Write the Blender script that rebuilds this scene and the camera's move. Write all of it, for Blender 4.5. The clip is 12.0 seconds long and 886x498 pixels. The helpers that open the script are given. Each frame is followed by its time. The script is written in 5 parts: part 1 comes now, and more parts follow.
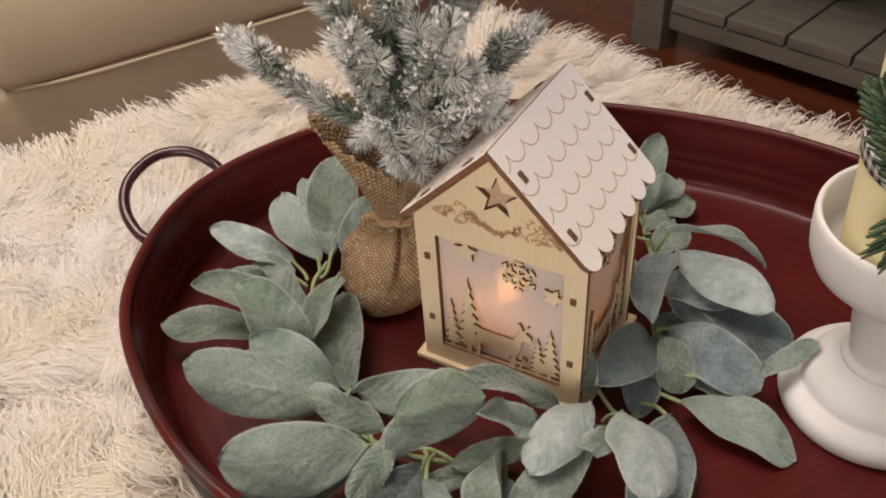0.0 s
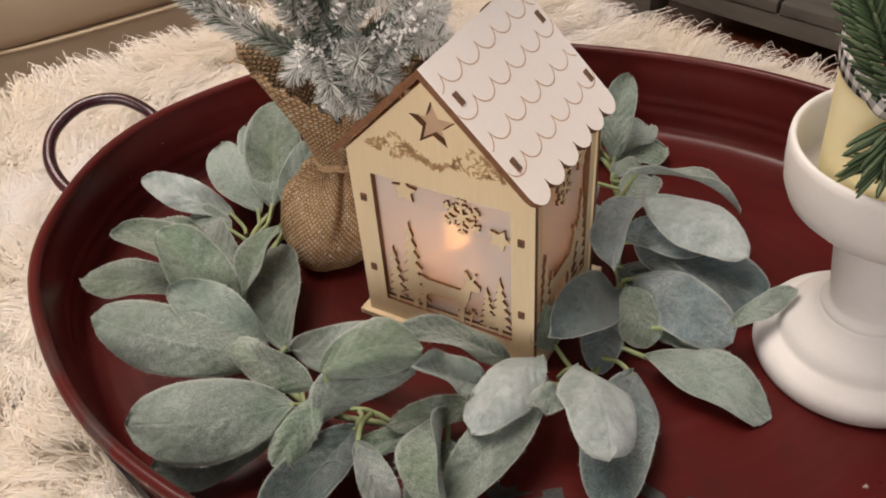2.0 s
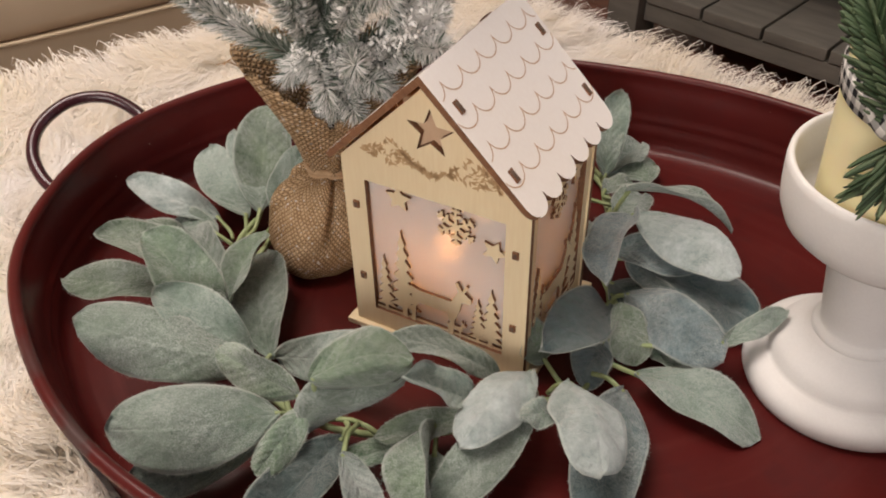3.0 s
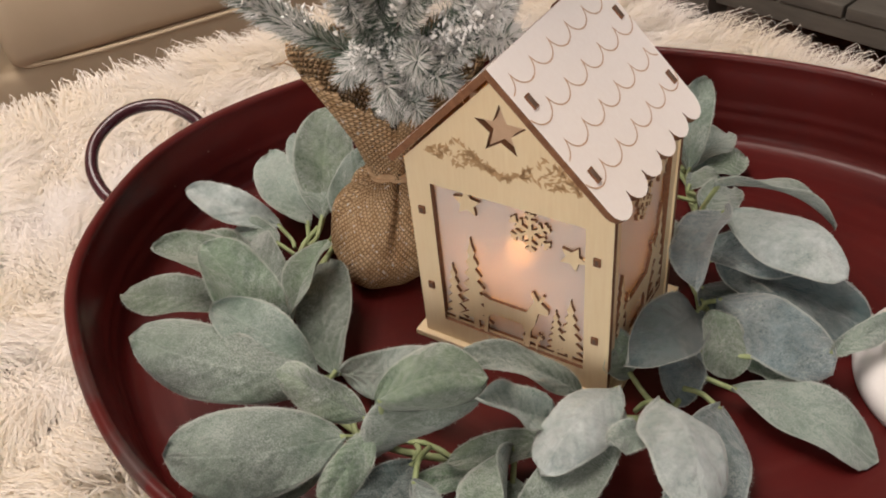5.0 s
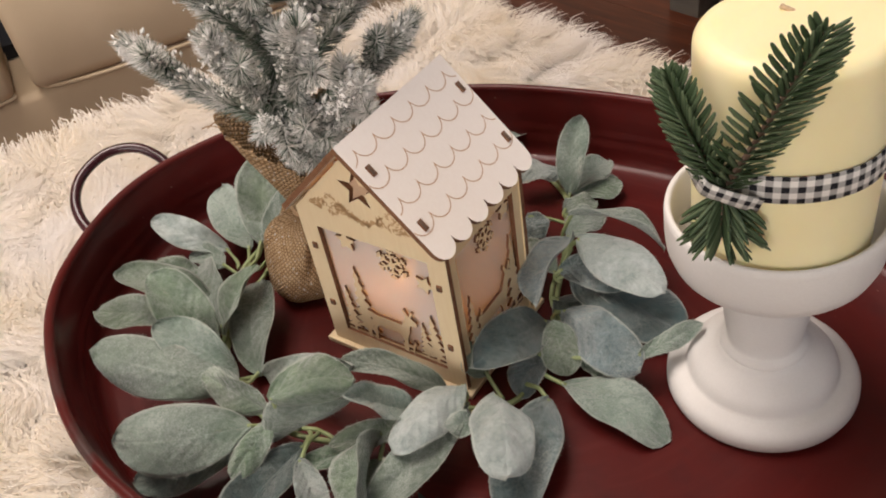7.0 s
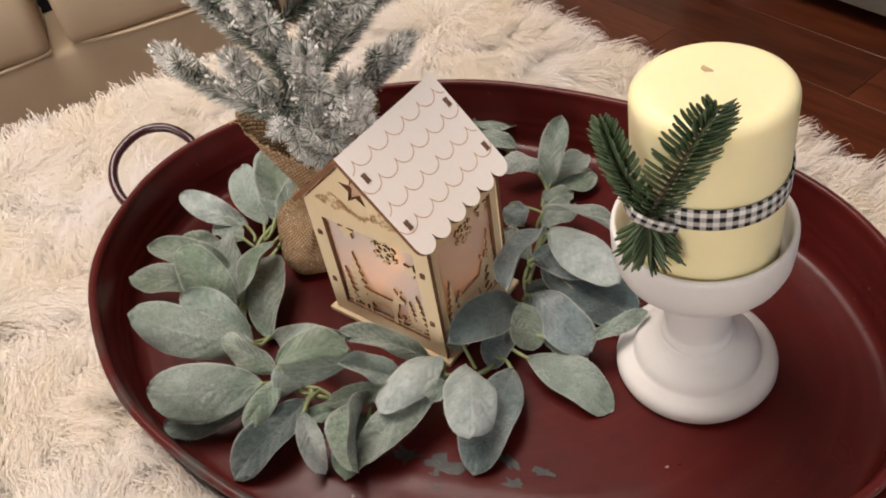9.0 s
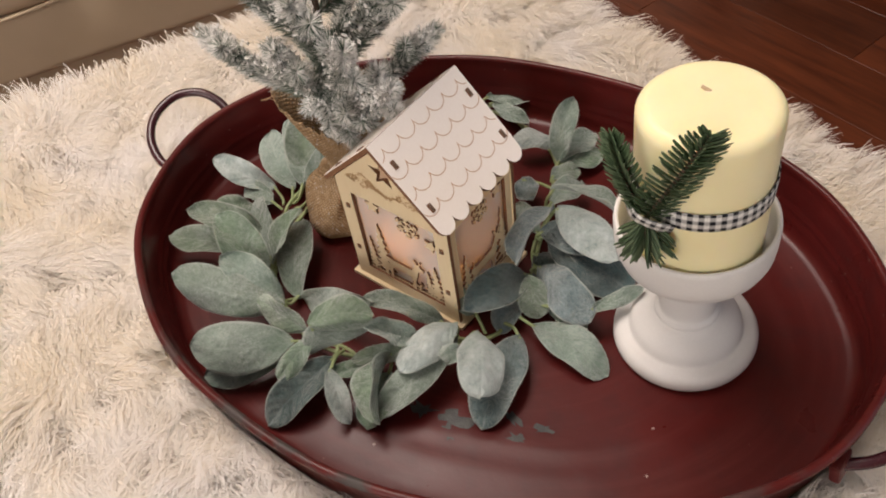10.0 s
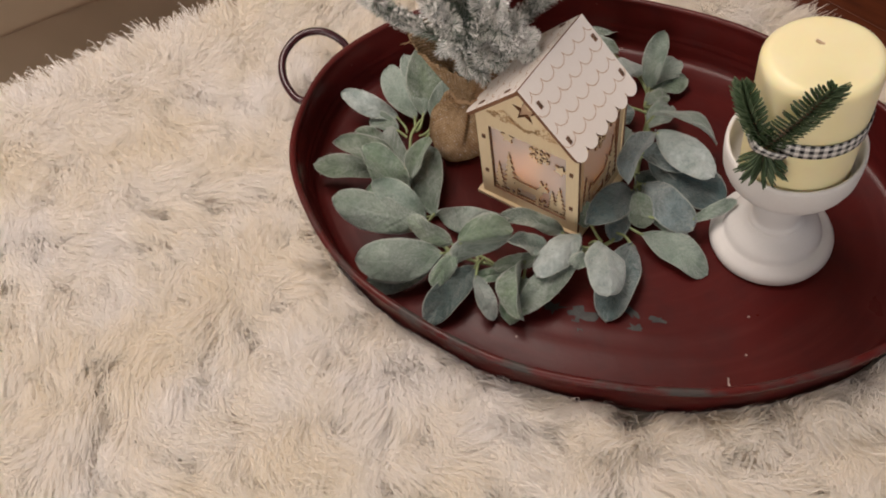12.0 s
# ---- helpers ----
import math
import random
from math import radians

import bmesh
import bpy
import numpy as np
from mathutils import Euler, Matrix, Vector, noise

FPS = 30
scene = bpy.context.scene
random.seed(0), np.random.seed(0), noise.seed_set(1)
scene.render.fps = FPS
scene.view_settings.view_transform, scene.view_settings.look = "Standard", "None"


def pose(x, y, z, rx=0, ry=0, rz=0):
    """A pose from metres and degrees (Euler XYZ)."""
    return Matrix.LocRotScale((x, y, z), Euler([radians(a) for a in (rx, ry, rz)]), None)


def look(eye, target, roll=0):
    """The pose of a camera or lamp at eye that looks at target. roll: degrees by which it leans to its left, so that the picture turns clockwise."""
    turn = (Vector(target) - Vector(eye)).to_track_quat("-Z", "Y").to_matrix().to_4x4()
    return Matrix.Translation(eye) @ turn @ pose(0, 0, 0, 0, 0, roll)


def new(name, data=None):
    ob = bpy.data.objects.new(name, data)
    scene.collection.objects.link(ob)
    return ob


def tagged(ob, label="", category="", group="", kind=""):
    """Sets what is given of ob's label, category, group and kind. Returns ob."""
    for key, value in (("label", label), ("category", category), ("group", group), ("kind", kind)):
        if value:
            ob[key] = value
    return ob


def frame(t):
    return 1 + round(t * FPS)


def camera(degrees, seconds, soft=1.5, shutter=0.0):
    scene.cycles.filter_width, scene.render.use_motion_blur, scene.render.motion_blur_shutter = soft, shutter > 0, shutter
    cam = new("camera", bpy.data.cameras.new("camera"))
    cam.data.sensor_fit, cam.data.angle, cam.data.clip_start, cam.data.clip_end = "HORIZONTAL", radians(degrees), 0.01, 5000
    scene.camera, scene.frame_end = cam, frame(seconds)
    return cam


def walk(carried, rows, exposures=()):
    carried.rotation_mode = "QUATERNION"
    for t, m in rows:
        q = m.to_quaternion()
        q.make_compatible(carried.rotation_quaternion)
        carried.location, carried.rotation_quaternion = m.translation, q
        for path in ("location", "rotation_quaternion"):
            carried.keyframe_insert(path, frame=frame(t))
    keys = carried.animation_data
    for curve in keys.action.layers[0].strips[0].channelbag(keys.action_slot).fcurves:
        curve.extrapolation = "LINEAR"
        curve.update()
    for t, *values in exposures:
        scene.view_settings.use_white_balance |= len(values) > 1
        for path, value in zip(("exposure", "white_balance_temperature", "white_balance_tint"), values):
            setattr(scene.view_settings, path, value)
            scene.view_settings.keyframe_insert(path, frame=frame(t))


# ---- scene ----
cam = camera(54.85, 12.0, soft=1.9)
ROWS = [
    (0, (0.01730, 0.00545, 0.78630), (0.01125, 0.08220, 0.72250), -4.10),
    (0.5, (0.03275, 0.00335, 0.77480), (0.02465, 0.08040, 0.71165), -6.00),
    (1, (0.04195, 0.00705, 0.76585), (0.03275, 0.08390, 0.70250), -7.30),
    (1.5, (0.04330, 0.01590, 0.75280), (0.03500, 0.09215, 0.68860), -6.80),
    (2, (0.04050, 0.02250, 0.74500), (0.03445, 0.09835, 0.68010), -4.60),
    (2.5, (0.03535, 0.02490, 0.74305), (0.03110, 0.10105, 0.67835), -2.50),
    (3, (0.03330, 0.02445, 0.74115), (0.03010, 0.10145, 0.67745), -1.40),
    (3.5, (0.02580, 0.03085, 0.73480), (0.02150, 0.10845, 0.67190), -1.60),
    (3.7, (0.02480, 0.03840, 0.73120), (0.01925, 0.11600, 0.66840), -2.20),
    (5.3, (0.03555, 0.04755, 0.72800), (0.02380, 0.12310, 0.66360), -7.20),
    (5.5, (0.04250, 0.04300, 0.73765), (0.03045, 0.11795, 0.67255), -7.60),
    (6, (0.07315, 0.03130, 0.76095), (0.05910, 0.10485, 0.69465), -9.20),
    (6.5, (0.09395, 0.01770, 0.78055), (0.07825, 0.09100, 0.71430), -10.10),
    (7, (0.11610, 0.00510, 0.79175), (0.09970, 0.07920, 0.72660), -10.40),
    (7.2, (0.12465, 0.00015, 0.79615), (0.10835, 0.07470, 0.73155), -10.30),
    (8.8, (0.15190, -0.02005, 0.84585), (0.13305, 0.05035, 0.77740), -10.50),
    (9, (0.14675, -0.02330, 0.85490), (0.12795, 0.04560, 0.78490), -10.30),
    (9.5, (0.14550, -0.03045, 0.88310), (0.12650, 0.03525, 0.81010), -9.90),
    (10, (0.14505, -0.03600, 0.90945), (0.12645, 0.02670, 0.83380), -9.40),
    (10.5, (0.13620, -0.04020, 0.93390), (0.11840, 0.01930, 0.85550), -9.00),
    (11, (0.11545, -0.05175, 0.97070), (0.09820, 0.00500, 0.89020), -9.20),
    (11.5, (0.09515, -0.06910, 0.98815), (0.07780, -0.01460, 0.90615), -10.60),
    (12, (0.06495, -0.09280, 1.00515), (0.04820, -0.03975, 0.92205), -11.80),
]
walk(cam, [(t, look(eye, target, roll)) for t, eye, target, roll in ROWS],
     exposures=[(0.0, -0.07), (3.0, 0.05), (6.5, 0.04), (9.0, 0.10), (9.5, 0.06), (10.5, -0.05), (12.0, -0.32)])

# ---- light ----
TRAY_Z = 0.457          # upper side of the tray's floor
FUR_Z = 0.436           # hide under the pile

world = bpy.data.worlds.new("world")
scene.world = world
world.use_nodes = True
wn = world.node_tree.nodes
sky = wn.new("ShaderNodeTexSky")
sky.sky_type, sky.sun_disc = "NISHITA", False
sky.sun_elevation, sky.sun_rotation = radians(12), radians(120)
world.node_tree.links.new(sky.outputs["Color"], wn["Background"].inputs["Color"])
wn["Background"].inputs["Strength"].default_value = 0.08


def area_lamp(name, eye, target, sx, sy, power, colour):
    data = bpy.data.lights.new(name, "AREA")
    data.shape, data.size, data.size_y, data.energy, data.color = "RECTANGLE", sx, sy, power, colour
    ob = new(name, data)
    ob.matrix_world = look(eye, target)
    return ob


# Overhead area lamp added as the main light; no fixture is seen there.
area_lamp("overhead_area_light", (-0.60, 0.62, 2.36), (-0.58, 0.62, 0), 1.1, 1.1, 46.0, (1.0, 0.88, 0.80))
# Soft frontal and cool side lamps; the windows they stand in are assumed.
area_lamp("south_front_fill", (-0.75, -2.36, 1.55), (0.0, 0.35, 1.5), 1.7, 1.3, 43.0, (1.0, 0.92, 0.87))
area_lamp("east_cool_fill", (2.46, 0.05, 1.5), (0.1, 0.35, 0.55), 1.4, 1.3, 5.5, (0.64, 0.76, 1.0))


# ---- materials ----
def nodes_of(name, rough=0.6, metal=0.0, spec=0.5):
    m = bpy.data.materials.new(name)
    m.use_nodes = True
    b = m.node_tree.nodes["Principled BSDF"]
    b.inputs["Roughness"].default_value = rough
    b.inputs["Metallic"].default_value = metal
    b.inputs["Specular IOR Level"].default_value = spec
    return m, m.node_tree, b


def add(nt, kind, **sockets):
    n = nt.nodes.new(kind)
    for k, v in sockets.items():
        n.inputs[k.replace("_", " ")].default_value = v
    return n


def mix(nt, fac, a, b, blend="MIX"):
    n = nt.nodes.new("ShaderNodeMix")
    n.data_type, n.blend_type = "RGBA", blend
    for sock, v in ((n.inputs[0], fac), (n.inputs[6], a), (n.inputs[7], b)):
        if hasattr(v, "is_linked"):
            nt.links.new(v, sock)
        elif isinstance(v, tuple):
            sock.default_value = (*v[:3], 1)
        else:
            sock.default_value = v
    return n.outputs[2]


def ramp(nt, src, lo, hi):
    n = nt.nodes.new("ShaderNodeMapRange")
    n.inputs["From Min"].default_value, n.inputs["From Max"].default_value = lo, hi
    nt.links.new(src, n.inputs["Value"])
    return n.outputs["Result"]


def calc(nt, op, a, b=0.0, c=0.0):
    n = nt.nodes.new("ShaderNodeMath")
    n.operation = op
    for sock, v in zip(n.inputs, (a, b, c)):
        if hasattr(v, "is_linked"):
            nt.links.new(v, sock)
        else:
            sock.default_value = v
    return n.outputs[0]


def coords(nt, kind="Object", scale=(1, 1, 1), turn=(0, 0, 0)):
    t = nt.nodes.new("ShaderNodeTexCoord")
    mp = nt.nodes.new("ShaderNodeMapping")
    mp.inputs["Scale"].default_value, mp.inputs["Rotation"].default_value = scale, turn
    nt.links.new(t.outputs[kind], mp.inputs["Vector"])
    return mp.outputs["Vector"]


def noise_of(nt, vec, scale, detail=4.0, rough=0.55):
    n = add(nt, "ShaderNodeTexNoise", Scale=scale, Detail=detail, Roughness=rough)
    nt.links.new(vec, n.inputs["Vector"])
    return n.outputs["Fac"]


def bump(nt, b, height, strength, distance):
    n = add(nt, "ShaderNodeBump", Strength=strength, Distance=distance)
    nt.links.new(height, n.inputs["Height"])
    nt.links.new(n.outputs["Normal"], b.inputs["Normal"])


def surf(name, c1, c2, rough=0.6, scale=60, fine=900, bumpy=0.3, metal=0.0, spec=0.5, stretch=(1, 1, 1), turn=(0, 0, 0)):
    """A plain surface: colour drifting between two tones at two scales, with a fine relief."""
    m, nt, b = nodes_of(name, rough, metal, spec)
    v = coords(nt, "Object", stretch, turn)
    big, small = noise_of(nt, v, scale), noise_of(nt, v, fine, 3)
    f = ramp(nt, calc(nt, "ADD", calc(nt, "MULTIPLY", big, 0.7), calc(nt, "MULTIPLY", small, 0.3)), 0.35, 0.65)
    nt.links.new(mix(nt, f, c1, c2), b.inputs["Base Color"])
    nt.links.new(calc(nt, "ADD", calc(nt, "MULTIPLY", small, 0.16), rough - 0.08), b.inputs["Roughness"])
    bump(nt, b, small, bumpy, 0.0006)
    return m


def fuzzy_leaf(name, c1, c2, vein, down=1.0):
    """Downy leaf: mottled sage, pale midrib, woolly sheen."""
    m, nt, b = nodes_of(name, 0.85, 0, 0.2)
    v = coords(nt)
    rnd = nt.nodes.new("ShaderNodeObjectInfo").outputs["Random"]
    f = ramp(nt, noise_of(nt, v, 110, 6, 0.7), 0.36, 0.66)
    base = mix(nt, f, c1, c2)
    hsv = add(nt, "ShaderNodeHueSaturation")
    nt.links.new(calc(nt, "MULTIPLY_ADD", rnd, 0.05, 0.475), hsv.inputs["Hue"])
    patch = calc(nt, "MULTIPLY_ADD", ramp(nt, noise_of(nt, v, 34, 3), 0.3, 0.7), 0.50, -0.28)
    nt.links.new(calc(nt, "ADD", calc(nt, "MULTIPLY_ADD", rnd, 0.55, 0.72), patch), hsv.inputs["Value"])
    nt.links.new(base, hsv.inputs["Color"])
    uv = nt.nodes.new("ShaderNodeTexCoord").outputs["UV"]
    sep = nt.nodes.new("ShaderNodeSeparateXYZ")
    nt.links.new(uv, sep.inputs[0])
    across = calc(nt, "ABSOLUTE", calc(nt, "SUBTRACT", sep.outputs["Y"], 0.5))
    rib = ramp(nt, across, 0.035, 0.0)
    rim = calc(nt, "MAXIMUM", ramp(nt, across, 0.46, 0.5), ramp(nt, sep.outputs["X"], 0.975, 1.0))
    side = calc(nt, "SINE", calc(nt, "MULTIPLY", calc(nt, "SUBTRACT", sep.outputs["X"], calc(nt, "MULTIPLY", across, 0.5)), 52.0))
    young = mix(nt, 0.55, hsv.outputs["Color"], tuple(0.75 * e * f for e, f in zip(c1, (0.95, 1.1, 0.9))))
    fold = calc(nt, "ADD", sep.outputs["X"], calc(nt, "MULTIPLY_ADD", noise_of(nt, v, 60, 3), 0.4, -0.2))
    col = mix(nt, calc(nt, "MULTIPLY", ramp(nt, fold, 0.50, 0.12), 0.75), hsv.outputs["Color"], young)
    col = mix(nt, calc(nt, "MULTIPLY", rib, 0.16), col, vein)
    col = mix(nt, calc(nt, "MULTIPLY", rim, 0.55), col, (0.62, 0.66, 0.58))
    fuzz = calc(nt, "ADD", calc(nt, "MULTIPLY", noise_of(nt, v, 2000, 3, 0.7), 0.78), calc(nt, "MULTIPLY", noise_of(nt, v, 520, 3), 0.22))
    col = mix(nt, calc(nt, "MULTIPLY", ramp(nt, fuzz, 0.38, 0.64), calc(nt, "MULTIPLY_ADD", ramp(nt, noise_of(nt, v, 48, 3), 0.38, 0.66), 0.46 * down, 0.26 * down)), col, (0.66, 0.71, 0.67))
    nt.links.new(col, b.inputs["Base Color"])
    b.inputs["Sheen Weight"].default_value = 0.5
    b.inputs["Sheen Roughness"].default_value = 0.5
    h = calc(nt, "ADD", calc(nt, "MULTIPLY", fuzz, 0.5), calc(nt, "ADD", calc(nt, "MULTIPLY", side, 0.07), calc(nt, "MULTIPLY", noise_of(nt, v, 150, 3), 1.1)))
    bump(nt, b, calc(nt, "SUBTRACT", h, calc(nt, "MULTIPLY", rib, 0.12)), 1.0, 0.0022)
    return m


def burlap_mat():
    m, nt, b = nodes_of("burlap", 0.95, 0, 0.15)
    tc = nt.nodes.new("ShaderNodeTexCoord").outputs["UV"]
    nz = add(nt, "ShaderNodeTexNoise", Scale=60.0, Detail=2.0)
    nt.links.new(tc, nz.inputs["Vector"])
    warp = nt.nodes.new("ShaderNodeVectorMath")
    warp.operation = "MULTIPLY_ADD"
    nt.links.new(nz.outputs["Color"], warp.inputs[0])
    warp.inputs[1].default_value = (0.002, 0.002, 0)
    nt.links.new(tc, warp.inputs[2])
    sep = nt.nodes.new("ShaderNodeSeparateXYZ")
    nt.links.new(warp.outputs[0], sep.inputs[0])
    k = 2 * math.pi / 0.0026
    a = calc(nt, "SINE", calc(nt, "MULTIPLY", sep.outputs["X"], k))
    c = calc(nt, "SINE", calc(nt, "MULTIPLY", sep.outputs["Y"], k))
    weave = calc(nt, "MULTIPLY", a, c)
    hole = ramp(nt, calc(nt, "MAXIMUM", calc(nt, "ABSOLUTE", a), calc(nt, "ABSOLUTE", c)), 0.25, 0.75)
    v = coords(nt)
    f = ramp(nt, noise_of(nt, v, 160, 5), 0.3, 0.7)
    col = mix(nt, f, (0.48, 0.31, 0.165), (0.76, 0.55, 0.34))
    col = mix(nt, ramp(nt, weave, -0.9, 0.9), mix(nt, 0.72, col, (0.15, 0.08, 0.035)), col)
    col = mix(nt, calc(nt, "SUBTRACT", 1.0, hole), col, (0.07, 0.036, 0.015))
    nt.links.new(mix(nt, calc(nt, "MULTIPLY", ramp(nt, noise_of(nt, v, 520, 2), 0.64, 0.70), 0.8), col, (0.8, 0.78, 0.74)), b.inputs["Base Color"])
    bump(nt, b, calc(nt, "ADD", calc(nt, "MULTIPLY", weave, 0.5), hole), 0.9, 0.0009)
    return m


def enamel():
    """Old dark-red enamel on tin: cloudy, scuffed, bare grey where it has worn off."""
    m, nt, b = nodes_of("red_enamel", 0.3, 0, 0.25)
    v = coords(nt)
    cloud = ramp(nt, noise_of(nt, v, 9, 5), 0.3, 0.7)
    col = mix(nt, cloud, (0.052, 0.0062, 0.0058), (0.090, 0.0098, 0.0086))
    col = mix(nt, calc(nt, "MULTIPLY", ramp(nt, noise_of(nt, v, 45, 6), 0.5, 0.75), 0.35), col, (0.028, 0.009, 0.010))
    sep = nt.nodes.new("ShaderNodeSeparateXYZ")
    nt.links.new(v, sep.inputs[0])
    ex, ey = calc(nt, "DIVIDE", sep.outputs["X"], 0.2435), calc(nt, "DIVIDE", sep.outputs["Y"], 0.1747)
    far = calc(nt, "SQRT", calc(nt, "ADD", calc(nt, "MULTIPLY", ex, ex), calc(nt, "MULTIPLY", ey, ey)))
    polar = nt.nodes.new("ShaderNodeCombineXYZ")
    nt.links.new(calc(nt, "MULTIPLY", far, 26.0), polar.inputs[0])
    nt.links.new(calc(nt, "MULTIPLY", calc(nt, "ARCTAN2", ey, ex), 1.1), polar.inputs[1])
    rings = ramp(nt, noise_of(nt, polar.outputs[0], 1.0, 5, 0.6), 0.5, 0.75)
    col = mix(nt, calc(nt, "MULTIPLY", rings, 0.4), col, (0.115, 0.024, 0.020))
    near = ramp(nt, calc(nt, "ADD", sep.outputs["Y"], calc(nt, "MULTIPLY", sep.outputs["X"], -0.12)), -0.07, -0.17)
    lip = ramp(nt, sep.outputs["Z"], 0.004, 0.046)
    bare = calc(nt, "MULTIPLY", calc(nt, "MULTIPLY", near, lip), ramp(nt, noise_of(nt, v, 26, 6), 0.47, 0.56))
    speck = ramp(nt, noise_of(nt, v, 210, 2), 0.745, 0.765)
    col = mix(nt, calc(nt, "MULTIPLY", bare, 0.85), col, (0.052, 0.052, 0.048))
    col = mix(nt, calc(nt, "MULTIPLY", speck, 0.5), col, (0.3, 0.22, 0.19))
    nt.links.new(col, b.inputs["Base Color"])
    r = calc(nt, "ADD", calc(nt, "MULTIPLY", noise_of(nt, v, 22, 5), 0.22), 0.20)
    nt.links.new(calc(nt, "ADD", r, calc(nt, "MULTIPLY", bare, 0.2)), b.inputs["Roughness"])
    bump(nt, b, noise_of(nt, v, 55, 4), 0.3, 0.001)
    return m


def plywood(name, c1, c2):
    m, nt, b = nodes_of(name, 0.62, 0, 0.35)
    v = coords(nt, "Object", (18, 18, 1.5))
    f = ramp(nt, noise_of(nt, v, 35, 6, 0.65), 0.3, 0.7)
    v2 = coords(nt)
    g = ramp(nt, noise_of(nt, v2, 40, 4), 0.3, 0.7)
    col = mix(nt, f, c1, c2)
    col = mix(nt, calc(nt, "MULTIPLY", g, 0.3), col, c2)
    nt.links.new(col, b.inputs["Base Color"])
    bump(nt, b, f, 0.12, 0.0004)
    return m


def film_mat():
    """Crinkled white film that lets the lamp behind it shine through."""
    m, nt, b = nodes_of("frosted_film", 0.55, 0, 0.4)
    b.inputs["Base Color"].default_value = (0.88, 0.865, 0.85, 1)
    v = coords(nt)
    bump(nt, b, noise_of(nt, v, 900, 3), 0.5, 0.0006)
    tr = add(nt, "ShaderNodeBsdfTranslucent", Color=(0.85, 0.78, 0.70, 1))
    mx = add(nt, "ShaderNodeMixShader", Fac=0.28)
    nt.links.new(b.outputs[0], mx.inputs[1])
    nt.links.new(tr.outputs[0], mx.inputs[2])
    clear = add(nt, "ShaderNodeBsdfRefraction", Roughness=0.5, IOR=1.2)
    mc = add(nt, "ShaderNodeMixShader", Fac=0.22)
    nt.links.new(mx.outputs[0], mc.inputs[1])
    nt.links.new(clear.outputs[0], mc.inputs[2])
    nt.links.new(mc.outputs[0], nt.nodes["Material Output"].inputs["Surface"])
    return m


def gingham():
    m, nt, b = nodes_of("gingham_ribbon", 0.8, 0, 0.25)
    uv = nt.nodes.new("ShaderNodeTexCoord").outputs["UV"]
    sep = nt.nodes.new("ShaderNodeSeparateXYZ")
    nt.links.new(uv, sep.inputs[0])
    k = 1 / 0.0050
    a = calc(nt, "GREATER_THAN", calc(nt, "FRACT", calc(nt, "MULTIPLY", sep.outputs["X"], k)), 0.5)
    c = calc(nt, "GREATER_THAN", calc(nt, "FRACT", calc(nt, "MULTIPLY", sep.outputs["Y"], k)), 0.5)
    s = calc(nt, "MULTIPLY", calc(nt, "ADD", a, c), 0.5)
    nt.links.new(mix(nt, s, (0.012, 0.012, 0.016), (0.72, 0.70, 0.67)), b.inputs["Base Color"])
    bump(nt, b, noise_of(nt, coords(nt), 2500, 2), 0.4, 0.0005)
    return m


def wax():
    m, nt, b = nodes_of("yellow_wax", 0.42, 0, 0.4)
    v = coords(nt)
    f = ramp(nt, noise_of(nt, v, 30, 4), 0.3, 0.7)
    nt.links.new(mix(nt, f, (0.82, 0.735, 0.43), (0.85, 0.775, 0.49)), b.inputs["Base Color"])
    b.inputs["Subsurface Weight"].default_value = 0.25
    b.inputs["Subsurface Radius"].default_value = (0.01, 0.007, 0.003)
    b.inputs["Subsurface Scale"].default_value = 1.0
    bump(nt, b, noise_of(nt, v, 120, 4), 0.12, 0.001)
    return m


def island_mat(name, tones, rough=0.8, sheen=0.0, spec=0.3, thin=0.0):
    """One tone out of a range for every loose piece of a joined mesh."""
    m, nt, b = nodes_of(name, rough, 0, spec)
    g = nt.nodes.new("ShaderNodeNewGeometry").outputs["Random Per Island"]
    cr = nt.nodes.new("ShaderNodeValToRGB")
    e = cr.color_ramp.elements
    e[0].color, e[1].color = (*tones[0], 1), (*tones[-1], 1)
    for i, t in enumerate(tones[1:-1]):
        e.new((i + 1) / (len(tones) - 1)).color = (*t, 1)
    nt.links.new(g, cr.inputs[0])
    nt.links.new(cr.outputs[0], b.inputs["Base Color"])
    b.inputs["Sheen Weight"].default_value = sheen
    if thin:
        tr = add(nt, "ShaderNodeBsdfTranslucent")
        nt.links.new(cr.outputs[0], tr.inputs["Color"])
        mx = add(nt, "ShaderNodeMixShader", Fac=thin)
        nt.links.new(b.outputs[0], mx.inputs[1])
        nt.links.new(tr.outputs[0], mx.inputs[2])
        nt.links.new(mx.outputs[0], nt.nodes["Material Output"].inputs["Surface"])
    return m


def fur_mat(name, tones):
    """Cream hair, each strand its own tone, yellower and whiter in broad drifts."""
    m = island_mat(name, tones, 0.8, 0.2, 0.15, 0.6)
    nt = m.node_tree
    cr = next(n for n in nt.nodes if n.type == "VALTORGB")
    ends = [l.to_socket for l in cr.outputs[0].links]
    drift = ramp(nt, noise_of(nt, coords(nt), 11, 4), 0.34, 0.66)
    col = mix(nt, drift, mix(nt, 0.5, cr.outputs[0], (0.99, 0.955, 0.89), "MULTIPLY"), mix(nt, 0.6, cr.outputs[0], (0.965, 0.945, 0.945)))
    for e in ends:
        nt.links.new(col, e)
    return m


